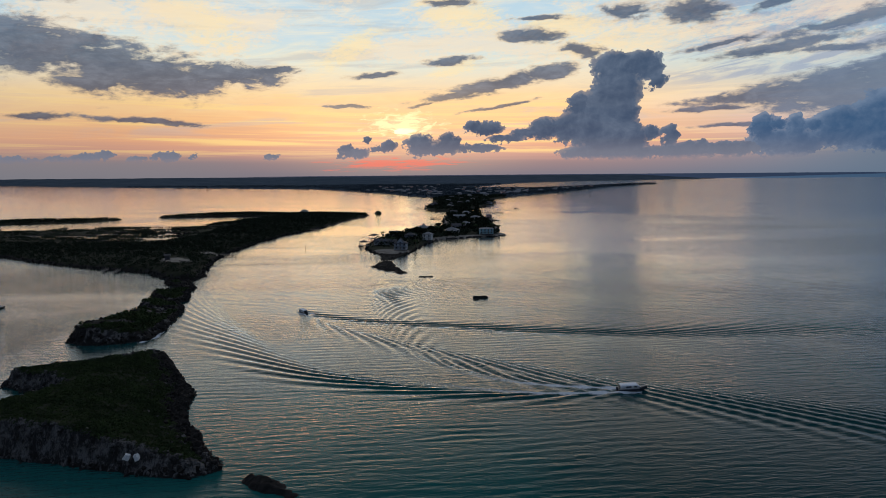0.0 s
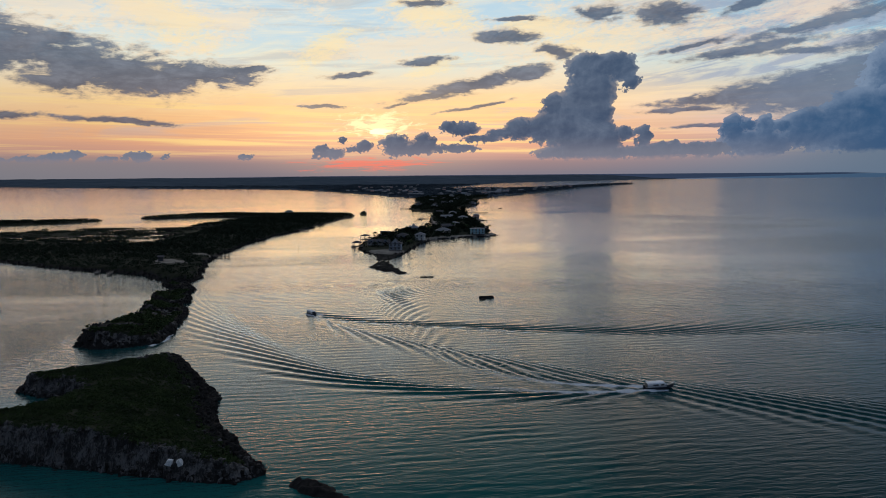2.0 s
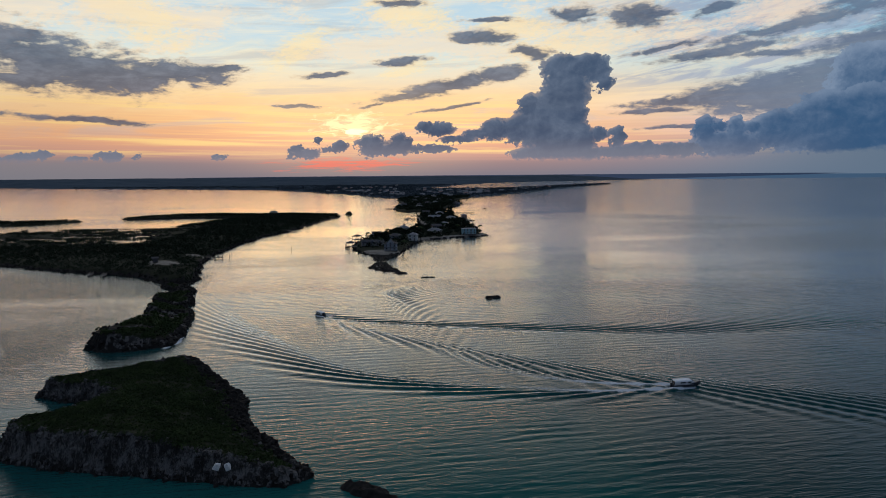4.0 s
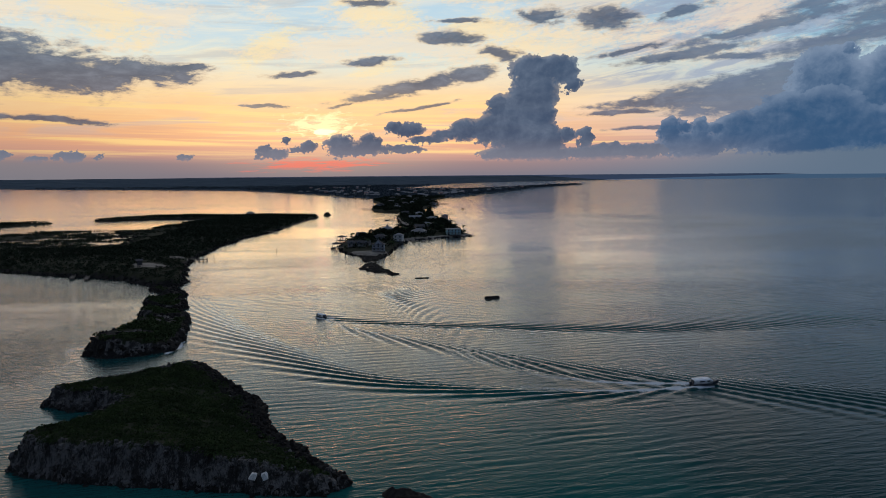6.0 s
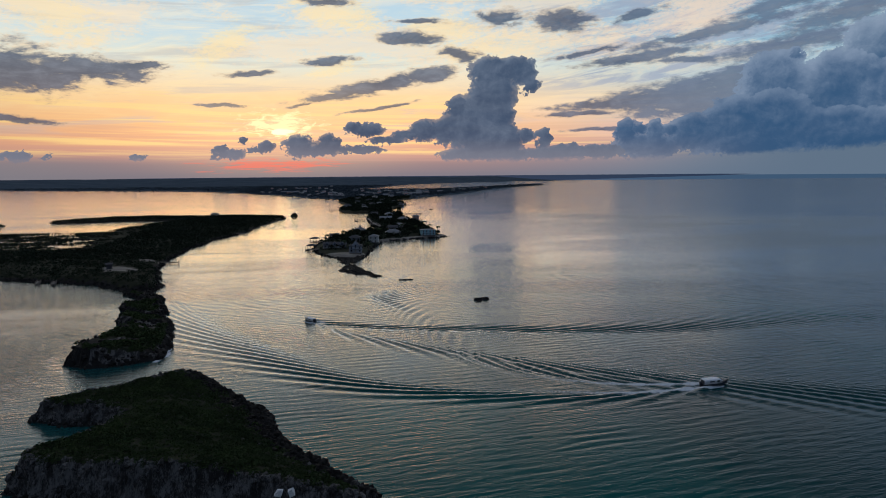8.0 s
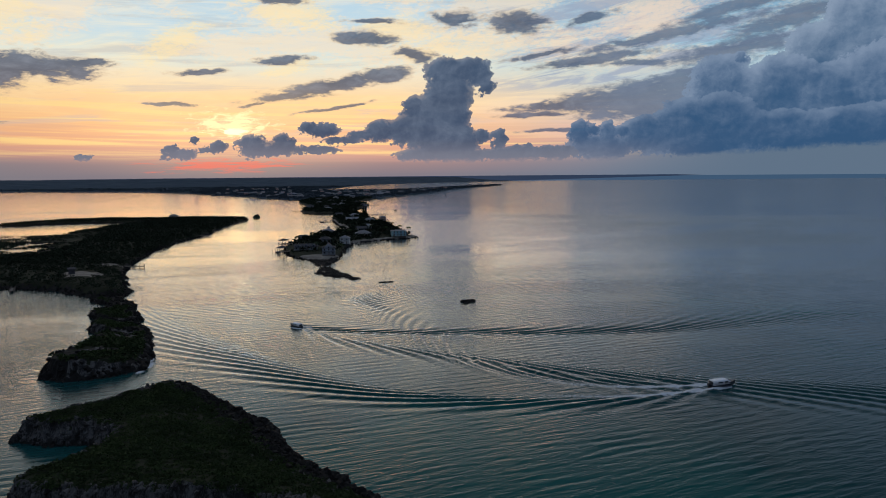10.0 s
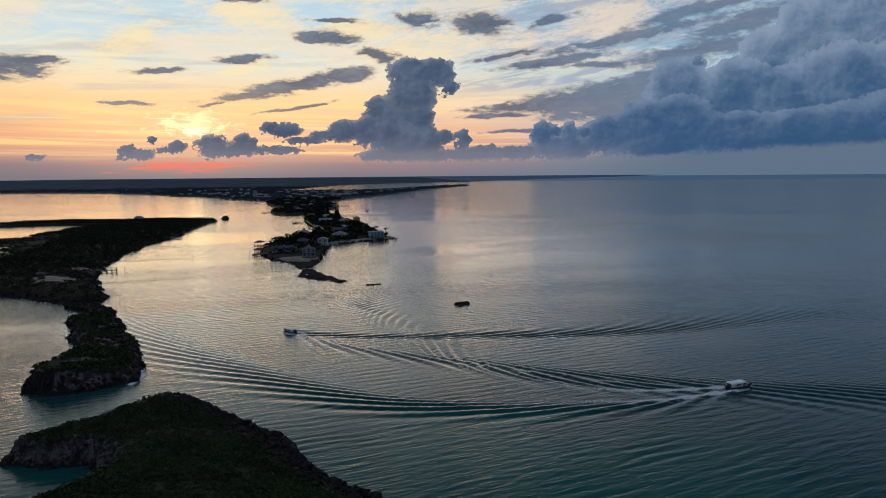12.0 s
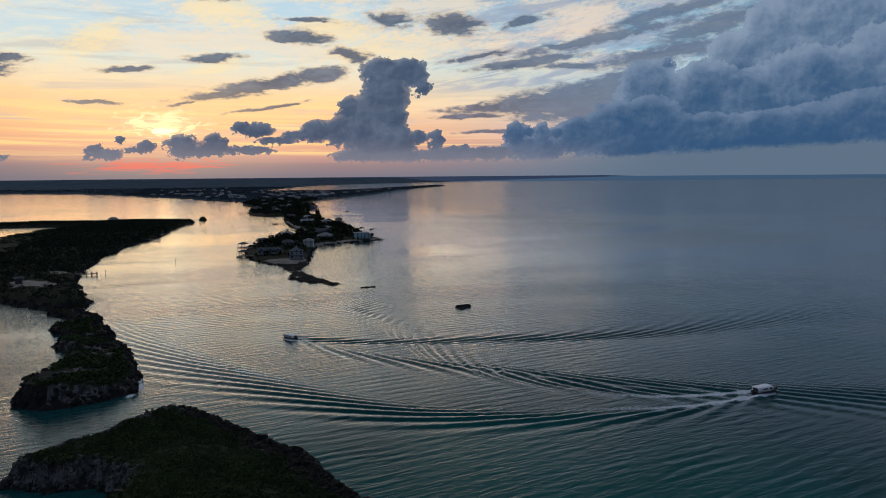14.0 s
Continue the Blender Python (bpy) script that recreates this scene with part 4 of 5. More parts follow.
def rock(x, y, rx, ry, high, turn, seed, label, mat=DARK_ROCK, name="rock"):
    """A lone rock just above the water."""
    c, s = math.cos(turn), math.sin(turn)
    outline = [(x + c * rx * math.cos(a) - s * ry * math.sin(a), y + s * rx * math.cos(a) + c * ry * math.sin(a)) for a in np.linspace(0, 2 * math.pi, 14, endpoint=False)]
    land = Land(outline, lambda px, py, d: np.maximum(high * rise(d, -0.2, ry * 0.6) * (0.75 + 0.6 * value_noise(px / 1.3, py / 1.3, seed, 3)), 0.12), (min(rx, ry) * 0.55, max(rx, ry) * 0.5), seed=seed)
    return tagged(new(name, land.mesh(name, max(0.3, max(rx, ry) / 22), [mat], None, False)), label, "rock")


rock(-34, 121.5, 7.0, 2.3, 1.3, -0.55, 70, "jagged dark rock just off the islet")
rock(15.5, 304.5, 3.6, 1.6, 1.1, -0.1, 71, "small dark rock alone in open water")
rock(13.5, 300.5, 1.8, 1.4, 0.6, 0.6, 72, "low wet rock beside the larger one")
rock(-11, 368, 4.2, 0.9, 0.5, 0.0, 73, "flat dark rock awash in the channel")
rock(-93.5, 952, 5.5, 4.0, 4.0, 0.0, 74, "round shrub-covered rock off the cape", MANGROVE)
SPIT = Land([(-46.5, 409), (-36, 393), (-28, 383), (-21, 376), (-20, 381), (-27, 398), (-31, 412), (-35, 432), (-33, 452), (-26, 470), (-46, 470), (-43, 448), (-41, 430)],
            lambda x, y, d: (0.25 + 1.5 * value_noise(x / 4.5, y / 4.5, 76, 4)) * rise(d, -0.2, 1.5) - 0.03 + 0.4 * rise(y, 440, 465), (2.6, 6.0), seed=75)
tagged(new("rock_spit", SPIT.mesh("rock_spit", 0.9, [DARK_ROCK], None, False)), "low black rock spit reaching into the channel", "rocks", kind="structure")


def boulders(name, x, y, z, size, mat, rng, label, category="rocks"):
    """Angular rock lumps round given places, as one mesh."""
    t = (1 + 5**0.5) / 2
    ico = np.array([(-1, t, 0), (1, t, 0), (-1, -t, 0), (1, -t, 0), (0, -1, t), (0, 1, t), (0, -1, -t), (0, 1, -t), (t, 0, -1), (t, 0, 1), (-t, 0, -1), (-t, 0, 1)]) / 1.9
    tri = np.array([(0, 11, 5), (0, 5, 1), (0, 1, 7), (0, 7, 10), (0, 10, 11), (1, 5, 9), (5, 11, 4), (11, 10, 2), (10, 7, 6), (7, 1, 8),
                    (3, 9, 4), (3, 4, 2), (3, 2, 6), (3, 6, 8), (3, 8, 9), (4, 9, 5), (2, 4, 11), (6, 2, 10), (8, 6, 7), (9, 8, 1)])
    n = len(x)
    v = ico[None] * rng.uniform(0.55, 1.3, (n, 12, 1)) * rng.uniform(0.6, 1.3, (n, 1, 3))
    a = rng.uniform(0, 6.28, n)[:, None]
    v = np.stack([v[..., 0] * np.cos(a) - v[..., 1] * np.sin(a), v[..., 0] * np.sin(a) + v[..., 1] * np.cos(a), v[..., 2]], -1)
    v = v * np.broadcast_to(size, (n,))[:, None, None] + np.stack([x, y, z], -1)[:, None]
    faces = (tri[None] + 12 * np.arange(n)[:, None, None]).reshape(-1, 3)
    return tagged(new(name, big_mesh(name, v.reshape(-1, 3), faces, [mat], False)), label, category, kind="stuff")


x, y = ISLET.scatter(60000, -0.9, rng)
d = ISLET.depth(x, y)
ok = ((islet_green(x, y) > -1.0) & (d < 4.5) & (rng.uniform(0, 1, len(x)) < np.where(d < 1.6, 0.5, 0.18))) | ((d < 0.8) & (rng.uniform(0, 1, len(x)) < 0.08))
x, y = x[ok], y[ok]
boulders("shore_rocks", x, y, ISLET.z(x, y) * 0.9 + 0.1, rng.uniform(0.2, 0.75, len(x)), DARK_ROCK, rng, "jagged black eroded rocks along the islet shore")
x, y = ISLET.scatter(2600, 3.0, rng)
ok = np.abs(islet_green(x, y) + 1.5) < 3.2
ok &= value_noise(x / 3, y / 3, 81) > 0.25
x, y = x[ok], y[ok]
boulders("rubble", x, y, ISLET.z(x, y) + 0.15, rng.uniform(0.12, 0.4, len(x)), ROCK, rng, "pale loose rubble among the shrubs")
x, y = ISLET.scatter(30000, 0.0, rng)
d = ISLET.depth(x, y)
ok = (islet_green(x, y) < 0) & (d < 3.4) & (rng.uniform(0, 1, len(x)) < 0.6)
x, y = x[ok], y[ok]
boulders("cliff_rocks", x, y, ISLET.z(x, y) - 0.2, rng.uniform(0.25, 0.75, len(x)), ROCK, rng, "rough grey blocks of the islet cliff")
x, y = HEAD.scatter(16000, -0.8, rng)
d = HEAD.depth(x, y)
ok = rng.uniform(0, 1, len(x)) < np.where(d < 2.0, 0.45, np.where(value_noise(x / 9, y / 9, 35) > 0.2, 0.2, 0.0))
x, y = x[ok], y[ok]
boulders("shore_rocks", x, y, HEAD.z(x, y), rng.uniform(0.3, 1.0, len(x)), DARK_ROCK, rng, "dark broken rocks round the headland")
x, y = SPIT.scatter(3500, -1.0, rng)
ok = SPIT.z(x, y) > -0.05
x, y = x[ok], y[ok]
boulders("shore_rocks", x, y, np.maximum(SPIT.z(x, y) - 0.2, -0.1), rng.uniform(0.2, 0.5, len(x)), DARK_ROCK, rng, "low black rocks on the spit")
x, y = VILLAGE.scatter(9000, -1.5, rng, ((-65, 460), (70, 830)))
ok = VILLAGE.depth(x, y) < 1.2
x, y = x[ok], y[ok]
boulders("shore_rocks", x, y, np.maximum(VILLAGE.z(x, y), 0.0), rng.uniform(0.4, 1.1, len(x)), DARK_ROCK, rng, "dark rocks along the village shore")
x, y = MAIN.scatter(30000, -1.5, rng, ((-330, 350), (-100, 720)))
ok = MAIN.depth(x, y) < 2.0
x, y = x[ok], y[ok]
boulders("shore_rocks", x, y, np.maximum(MAIN.z(x, y), 0.0), rng.uniform(0.4, 1.2, len(x)), DARK_ROCK, rng, "dark rocks along the island shore")

# ---- parts and small building blocks ----


def part(name, me, parent, label="", at=(0, 0, 0), turn=0.0):
    ob = new(name, me)
    ob.parent = parent
    ob.location, ob.rotation_euler = at, (0, 0, turn)
    return tagged(ob, label) if label else ob


def thing(name, x, y, z, turn, label, category, group=""):
    ob = new(name)
    ob.location, ob.rotation_euler = (x, y, z), (0, 0, turn)
    ob.empty_display_size = 0.5
    return tagged(ob, label, category, group)


def boxes(name, dims, mat):
    """Boxes given as x0, x1, y0, y1, z0, z1, joined into one mesh."""
    v, f = [], []
    for x0, x1, y0, y1, z0, z1 in dims:
        n = len(v)
        v += [(x0, y0, z0), (x1, y0, z0), (x1, y1, z0), (x0, y1, z0), (x0, y0, z1), (x1, y0, z1), (x1, y1, z1), (x0, y1, z1)]
        f += [tuple(n + i for i in q) for q in ((0, 3, 2, 1), (4, 5, 6, 7), (0, 1, 5, 4), (1, 2, 6, 5), (2, 3, 7, 6), (3, 0, 4, 7))]
    return mesh_of(name, v, f, [mat])


def roof_mesh(w, d, high, eave, kind, mat):
    """A roof over w by d with its underside at 0: hip, gable (ridge along x) or shed, 0.22 m thick."""
    a, b, t = w / 2 + eave, d / 2 + eave, 0.22
    if kind == "hip":
        r = max(0.3, a - b)
        top = [(-r, 0, high + t), (r, 0, high + t)]
    else:
        top = [(-a, 0, high + t), (a, 0, high + t)]
    v = [(-a, -b, 0), (a, -b, 0), (a, b, 0), (-a, b, 0), (-a, -b, t), (a, -b, t), (a, b, t), (-a, b, t)] + top
    f = [(3, 2, 1, 0), (0, 1, 5, 4), (1, 2, 6, 5), (2, 3, 7, 6), (3, 0, 4, 7), (4, 5, 9, 8), (6, 7, 8, 9), (5, 6, 9), (7, 4, 8)]
    return mesh_of("roof", v, f, [mat])


FRAME_MESH = boxes("window_frame", [(-0.62, 0.62, -0.07, 0.03, -0.78, -0.68), (-0.62, 0.62, -0.07, 0.03, 0.68, 0.78), (-0.62, -0.52, -0.07, 0.03, -0.68, 0.68),
                                    (0.52, 0.62, -0.07, 0.03, -0.68, 0.68), (-0.03, 0.03, -0.06, 0.03, -0.68, 0.68)], WHITE)
PANE_MESH = boxes("pane", [(-0.52, 0.52, -0.035, 0.02, -0.68, 0.68)], GLASS)
DOOR_MESH = boxes("door", [(-0.5, 0.5, -0.06, 0.02, 0.0, 2.05)], TIMBER)
KNOB_MESH = boxes("handle", [(0.34, 0.42, -0.12, -0.06, 0.95, 1.05)], ROOF_DARK)


def window(parent, x, y, z, turn):
    frame_ob = part("window", FRAME_MESH, parent, "", (x, y, z), turn)
    part("pane", PANE_MESH, frame_ob)


def house(x, y, turn, w, d, storeys, kind, wall, roof, label, high=None, porch=0.0, gables=0, cupola=False, base=0.4, group="", land=VILLAGE, windows=True):
    ground = float(land.z(np.array([x]), np.array([y]))[0])
    w, d, porch = w * 0.82, d * 0.82, porch * 0.8
    h = thing("house", x, y, ground, turn, label, "house", group)
    tall = 2.3 * storeys
    part("foundation", boxes("foundation", [(-w / 2 - 0.1, w / 2 + 0.1, -d / 2 - 0.1, d / 2 + 0.1, -1.6, base)], ROCK), h, "rough stone base")
    part("wall", boxes("wall", [(-w / 2, w / 2, -d / 2, d / 2, base, base + tall)], wall), h)
    high = high * 0.66 if high is not None else 0.27 * d
    r = part("roof", roof_mesh(w, d, high, 0.55, kind, roof), h, "", (0, 0, base + tall))
    if kind == "gable":
        end = mesh_of("gable", [(-0.06, -d / 2, 0), (-0.06, d / 2, 0), (-0.06, 0, high), (0.06, -d / 2, 0), (0.06, d / 2, 0), (0.06, 0, high)], [(0, 2, 1), (3, 4, 5), (0, 3, 5, 2), (1, 2, 5, 4), (0, 1, 4, 3)], [wall])
        for s in (-1, 1):
            part("gable", end, h, "", (s * (w / 2 - 0.08), 0, base + tall + 0.1))
    for s in range(storeys if windows else 0):
        z = base + 1.3 + 2.3 * s
        n = max(1, int(w / 2.6))
        for i in range(n):
            wx = (i - (n - 1) / 2) * (w / n)
            if s == 0 and i == n // 2:
                dr = part("door", DOOR_MESH, h, "", (wx, -d / 2, base))
                part("handle", KNOB_MESH, dr)
            else:
                window(h, wx, -d / 2, z, 0)
        for i in range(max(1, int(d / 3.5))):
            wy = (i - (max(1, int(d / 3.5)) - 1) / 2) * 3.0
            window(h, w / 2, wy, z, math.pi / 2)
            window(h, -w / 2, wy, z, -math.pi / 2)
    for g in range(gables):
        gx = (g - (gables - 1) / 2) * (w / gables)
        gw = w / gables * 0.8
        v = [(-gw / 2, -d / 2 - 0.25, 0), (gw / 2, -d / 2 - 0.25, 0), (0, -d / 2 - 0.25, gw * 0.55), (-gw / 2, 0, 0), (gw / 2, 0, 0), (0, 0, gw * 0.55)]
        dorm = part("dormer", mesh_of("dormer", v, [(0, 1, 2), (0, 2, 5, 3), (1, 4, 5, 2)], [wall]), h, "", (gx, 0, base + tall - 0.1))
        v = [(-gw / 2 - 0.3, -d / 2 - 0.6, -0.1), (0, -d / 2 - 0.6, gw * 0.55 + 0.1), (gw / 2 + 0.3, -d / 2 - 0.6, -0.1), (-gw / 2 - 0.3, 0.2, -0.1), (0, 0.2, gw * 0.55 + 0.1), (gw / 2 + 0.3, 0.2, -0.1)]
        v += [(a, b, c + 0.16) for a, b, c in v]
        part("dormer_roof", mesh_of("dormer_roof", v, [(0, 1, 7, 6), (1, 2, 8, 7), (6, 7, 10, 9), (7, 8, 11, 10), (0, 3, 4, 1), (1, 4, 5, 2), (0, 6, 9, 3), (2, 5, 11, 8)], [roof]), dorm)
        part("pane", boxes("pane", [(-0.5, 0.5, -d / 2 - 0.3, -d / 2 - 0.22, 0.2, 1.2)], GLASS), dorm)
    if cupola:
        c = part("cupola", boxes("cupola", [(-1, 1, -1, 1, high * 0.75, high + 0.9)], WHITE), h, "small roof lantern", (0, 0, base + tall))
        part("cupola_roof", roof_mesh(2, 2, 0.8, 0.3, "hip", roof), c, "", (0, 0, high + 0.9))
    if porch:
        part("deck", boxes("deck", [(-w / 2, w / 2, -d / 2 - porch, -d / 2, base - 0.25, base - 0.02)], TIMBER), h, "weathered timber deck")
        part("porch_roof", boxes("porch_roof", [(-w / 2 - 0.3, w / 2 + 0.3, -d / 2 - porch - 0.3, -d / 2 + 0.1, base + 2.3, base + 2.45)], roof), h)
        n = max(3, int(w / 2.5))
        post = boxes("post", [(-0.09, 0.09, -0.09, 0.09, -1.8, 2.3)], WHITE)
        for i in range(n):
            part("post", post, h, "", (-w / 2 + 0.2 + (w - 0.4) * i / (n - 1), -d / 2 - porch + 0.15, base))
        part("railing", boxes("railing", [(-w / 2, w / 2, -d / 2 - porch + 0.1, -d / 2 - porch + 0.18, base + 0.85, base + 0.95), (-w / 2, w / 2, -d / 2 - porch + 0.1, -d / 2 - porch + 0.18, base + 0.4, base + 0.46)], WHITE), h)
    return h


# ---- houses of the peninsula ----
G1 = "houses on the peninsula"
house(-32, 485, -0.1, 10.5, 9, 2, "hip", GREY_WALL, ROOF_DARK, "tall grey timber house with a gabled glass front", gables=1, porch=2.2, group=G1)
house(-46, 517, -0.08, 20, 8, 1, "gable", GREY_WALL, ROOF_DARK, "long dark-roofed house with three front gables", gables=3, porch=1.6, group=G1)
house(-20, 648, 0.1, 13, 11, 1, "hip", WHITE, ROOF_PALE, "low house with a pale hip roof and lantern", cupola=True, porch=2.0, high=3.4, group=G1)
house(-14, 556, -0.25, 9, 8, 2, "hip", WHITE, ROOF_PALE, "white two-storey house with a pale hip roof", group=G1)
house(-29, 563, -0.15, 12, 9, 1, "hip", GREY_WALL, ROOF_DARK, "low dark-roofed house among bushes", group=G1)
house(7, 606, -0.1, 16, 12, 1, "hip", WHITE, ROOF_PALE, "wide house with a big pale hip roof", high=4.0, porch=2.4, group=G1)
house(38, 604, 0.05, 15, 9, 2, "hip", BLUE, ROOF_PALE, "pale blue two-storey house with verandas by the water", high=1.2, porch=2.0, group=G1)
house(54, 798, 0.1, 8, 8, 2, "hip", PINK, ROOF_PALE, "pink two-storey house on a point of rock", high=2.2, porch=1.5, group=G1)
house(19, 803, 0.0, 17, 9, 1, "gable", GREY_WALL, ROOF_PALE, "long low house with a pale metal roof", group=G1)
house(37, 785, -0.1, 14, 11, 1, "hip", WHITE, ROOF_PALE, "house with a broad pale blue-grey hip roof", high=3.2, group=G1)
house(12, 660, 0.2, 11, 9, 1, "gable", GREY_WALL, ROOF_DARK, "dark-roofed house behind dark trees", group=G1)
house(-45, 592, 0.0, 9, 8, 1, "gable", GREY_WALL, ROOF_DARK, "small dark house near the dock", group=G1)
house(22, 690, -0.2, 11, 9, 1, "hip", WHITE, ROOF_PALE, "white bungalow half hidden by trees", group=G1)
house(30, 880, 0.1, 12, 9, 1, "hip", WHITE, ROOF_PALE, "white bungalow on the narrow neck", group=G1)
house(14, 915, -0.1, 11, 8, 1, "gable", GREY_WALL, ROOF_DARK, "dark-roofed bungalow on the narrow neck", group=G1)
pick = random.Random(5)
for hx, hy in ((-15, 1108), (14, 1140), (45, 1215), (80, 1290), (38, 1370), (82, 1200), (10, 1065), (30, 1180), (60, 1340), (10, 1280), (70, 1410), (20, 1450), (60, 1500), (100, 1540), (40, 1560)):
    pale = pick.random() < 0.6
    house(hx, hy, pick.uniform(-0.4, 0.4), pick.uniform(9, 15), pick.uniform(8, 11), pick.choice((1, 1, 2)), pick.choice(("hip", "gable")), WHITE if pale else GREY_WALL,
          ROOF_PALE if pale else ROOF_DARK, "white house with a pale roof along the narrows" if pale else "grey house with a dark roof along the narrows", group="houses along the narrows")

# scattered houses on the far coast, copied from a few
kinds = []
for w, d, s, kind, wall, roof, label in ((14, 10, 1, "hip", WHITE, ROOF_PALE, "distant white bungalow with a pale roof"), (12, 10, 2, "hip", WHITE, ROOF_DARK, "distant white two-storey house"),
                                         (18, 11, 1, "gable", GREY_WALL, ROOF_PALE, "distant long house with a metal roof"), (11, 9, 2, "gable", PINK, ROOF_PALE, "distant pink house with a pale roof")):
    kinds.append(house(150 + 30 * len(kinds), 1760 + 45 * len(kinds), pick.uniform(-0.5, 0.5), w, d, s, kind, wall, roof, label, group="houses on the far coast", land=COAST, windows=False))
placed = 0
while placed < 105:
    hx = pick.uniform(-320, 950)
    hy = pick.uniform(1650, 3000) if placed % 2 else pick.uniform(1650, 2200)
    depth = float(COAST.depth(np.array([hx]), np.array([hy]))[0])
    if depth < 14 or depth > 260 or (hx < -250 and pick.random() < 0.6):
        continue
    copy_thing(kinds[placed % 4], pose(hx, hy, float(COAST.z(np.array([hx]), np.array([hy]))[0]), 0, 0, pick.uniform(-40, 40)))
    placed += 1
house(-196, 938, 0.1, 13, 8, 1, "hip", WHITE, ROOF_PALE, "pale-roofed house above the mangroves of the cape", land=MAIN, base=1.4)
house(-173.5, 415.5, 0.3, 3.6, 3.4, 1, "gable", ROOF_DARK, ROOF_DARK, "small dark timber hut in a bare clearing", land=MAIN, base=0.2, windows=False)

# ---- piers and docks ----


def pier(x0, y0, x1, y1, wide, label, deck=1.1, roofed=False):
    long = math.hypot(x1 - x0, y1 - y0)
    p = thing("pier", x0, y0, 0, math.atan2(y1 - y0, x1 - x0), label, "pier")
    n = max(2, int(long / 2.6))
    post = boxes("post", [(-0.13, 0.13, -0.13, 0.13, -2.0, deck + 0.9)], TIMBER)
    for i in range(n + 1):
        for s in (-1, 1):
            part("post", post, p, "", (long * i / n, s * wide / 2, 0))
    m = max(4, int(long / 0.9))
    plank = boxes("plank", [(0.04, long / m - 0.04, -wide / 2 - 0.1, wide / 2 + 0.1, deck - 0.12, deck)], TIMBER)
    for i in range(m):
        part("plank", plank, p, "", (long * i / m, 0, 0))
    part("beam", boxes("beam", [(0, long, -wide / 2 - 0.05, -wide / 2 + 0.12, deck - 0.4, deck - 0.12), (0, long, wide / 2 - 0.12, wide / 2 + 0.05, deck - 0.4, deck - 0.12)], TIMBER), p)
    if roofed:
        tall = boxes("column", [(-0.12, 0.12, -0.12, 0.12, deck, deck + 2.8)], TIMBER)
        for sx in (long - 5.5, long - 0.4):
            for s in (-1, 1):
                part("column", tall, p, "", (sx, s * (wide / 2 - 0.15), 0))
        part("roof", roof_mesh(5.2, wide, 1.3, 0.6, "hip", ROOF_DARK), p, "", (long - 2.95, 0, deck + 2.8))
    return p


pier(-158, 469, -147, 467.5, 1.2, "short timber pier on thin posts")
pier(-196, 399, -193.5, 389, 1.6, "old timber pier below the clearing")
pier(-205, 402.5, -203, 394, 1.6, "old low timber pier below the clearing")
pier(-138, 682, -127, 676, 2.0, "timber landing stage by the mangroves")
pier(-54, 524, -66, 519, 4.0, "timber dock with a small roofed shelter", roofed=True)
pier(-52, 572, -64, 578, 6.5, "timber dock with a dark hip-roofed pavilion", roofed=True)
pier(-4, 835, -16, 838, 2.0, "timber boat dock with mooring posts")
pier(6, 742, -6, 748, 2.0, "timber boat dock with mooring posts")
pier(56, 950, 84, 945, 1.8, "long thin timber pier")
pier(-26, 1085, -44, 1082, 1.8, "timber dock on the inner shore")
pier(100, 1246, 116, 1243, 1.8, "timber dock on the outer shore")
MARK = boxes("marker_post", [(-0.09, 0.09, -0.09, 0.09, -2, 2.4), (-0.24, 0.24, -0.03, 0.03, 1.9, 2.3)], TIMBER)
for px, py in ((-62.5, 492.5), (-107, 511), (-143, 470), (-45, 441), (-12, 850), (-15, 842), (-17, 830), (-13, 822), (-9, 846), (-70, 523), (-68, 530), (112, 1235), (118, 1252), (-40, 1072)):
    tagged(new("marker_post", MARK), "thin weathered channel marker post in the water", "post", "channel posts").location = (px, py, 0)

# ---- trees ----


def tube(points, radii, mat, name, sides=7):
    v, f = [], []
    for n, ((px, py, pz), r) in enumerate(zip(points, radii)):
        v += [(px + r * math.cos(2 * math.pi * i / sides), py + r * math.sin(2 * math.pi * i / sides), pz) for i in range(sides)]
        if n:
            b = sides * n
            f += [(b - sides + i, b - sides + (i + 1) % sides, b + (i + 1) % sides, b + i) for i in range(sides)]
    f.append(tuple(range(len(v) - sides, len(v))))
    return mesh_of(name, v, f, [mat], True)


def casuarina():
    t = thing("pine_tree", 0, 0, -50, 0, "tall dark feathery pine by the shore", "tree", "shore pines")
    part("trunk", tube([(0, 0, -0.3), (0.1, 0, 4), (0.05, 0.1, 8), (0, 0, 11.5)], [0.22, 0.16, 0.1, 0.03], BARK, "trunk"), t)
    r = np.random.default_rng(31)
    z = r.uniform(1.5, 11.5, 150)
    spread = (12.2 - z) * 0.17 * r.uniform(0.5, 1.2, 150)
    a = r.uniform(0, 6.28, 150)
    part("crown", leaf_clumps("crown", spread * np.cos(a), spread * np.sin(a), z, r.uniform(0.4, 0.8, 150), 9, 0.5, MANGROVE, r, 1.2), t)
    return t


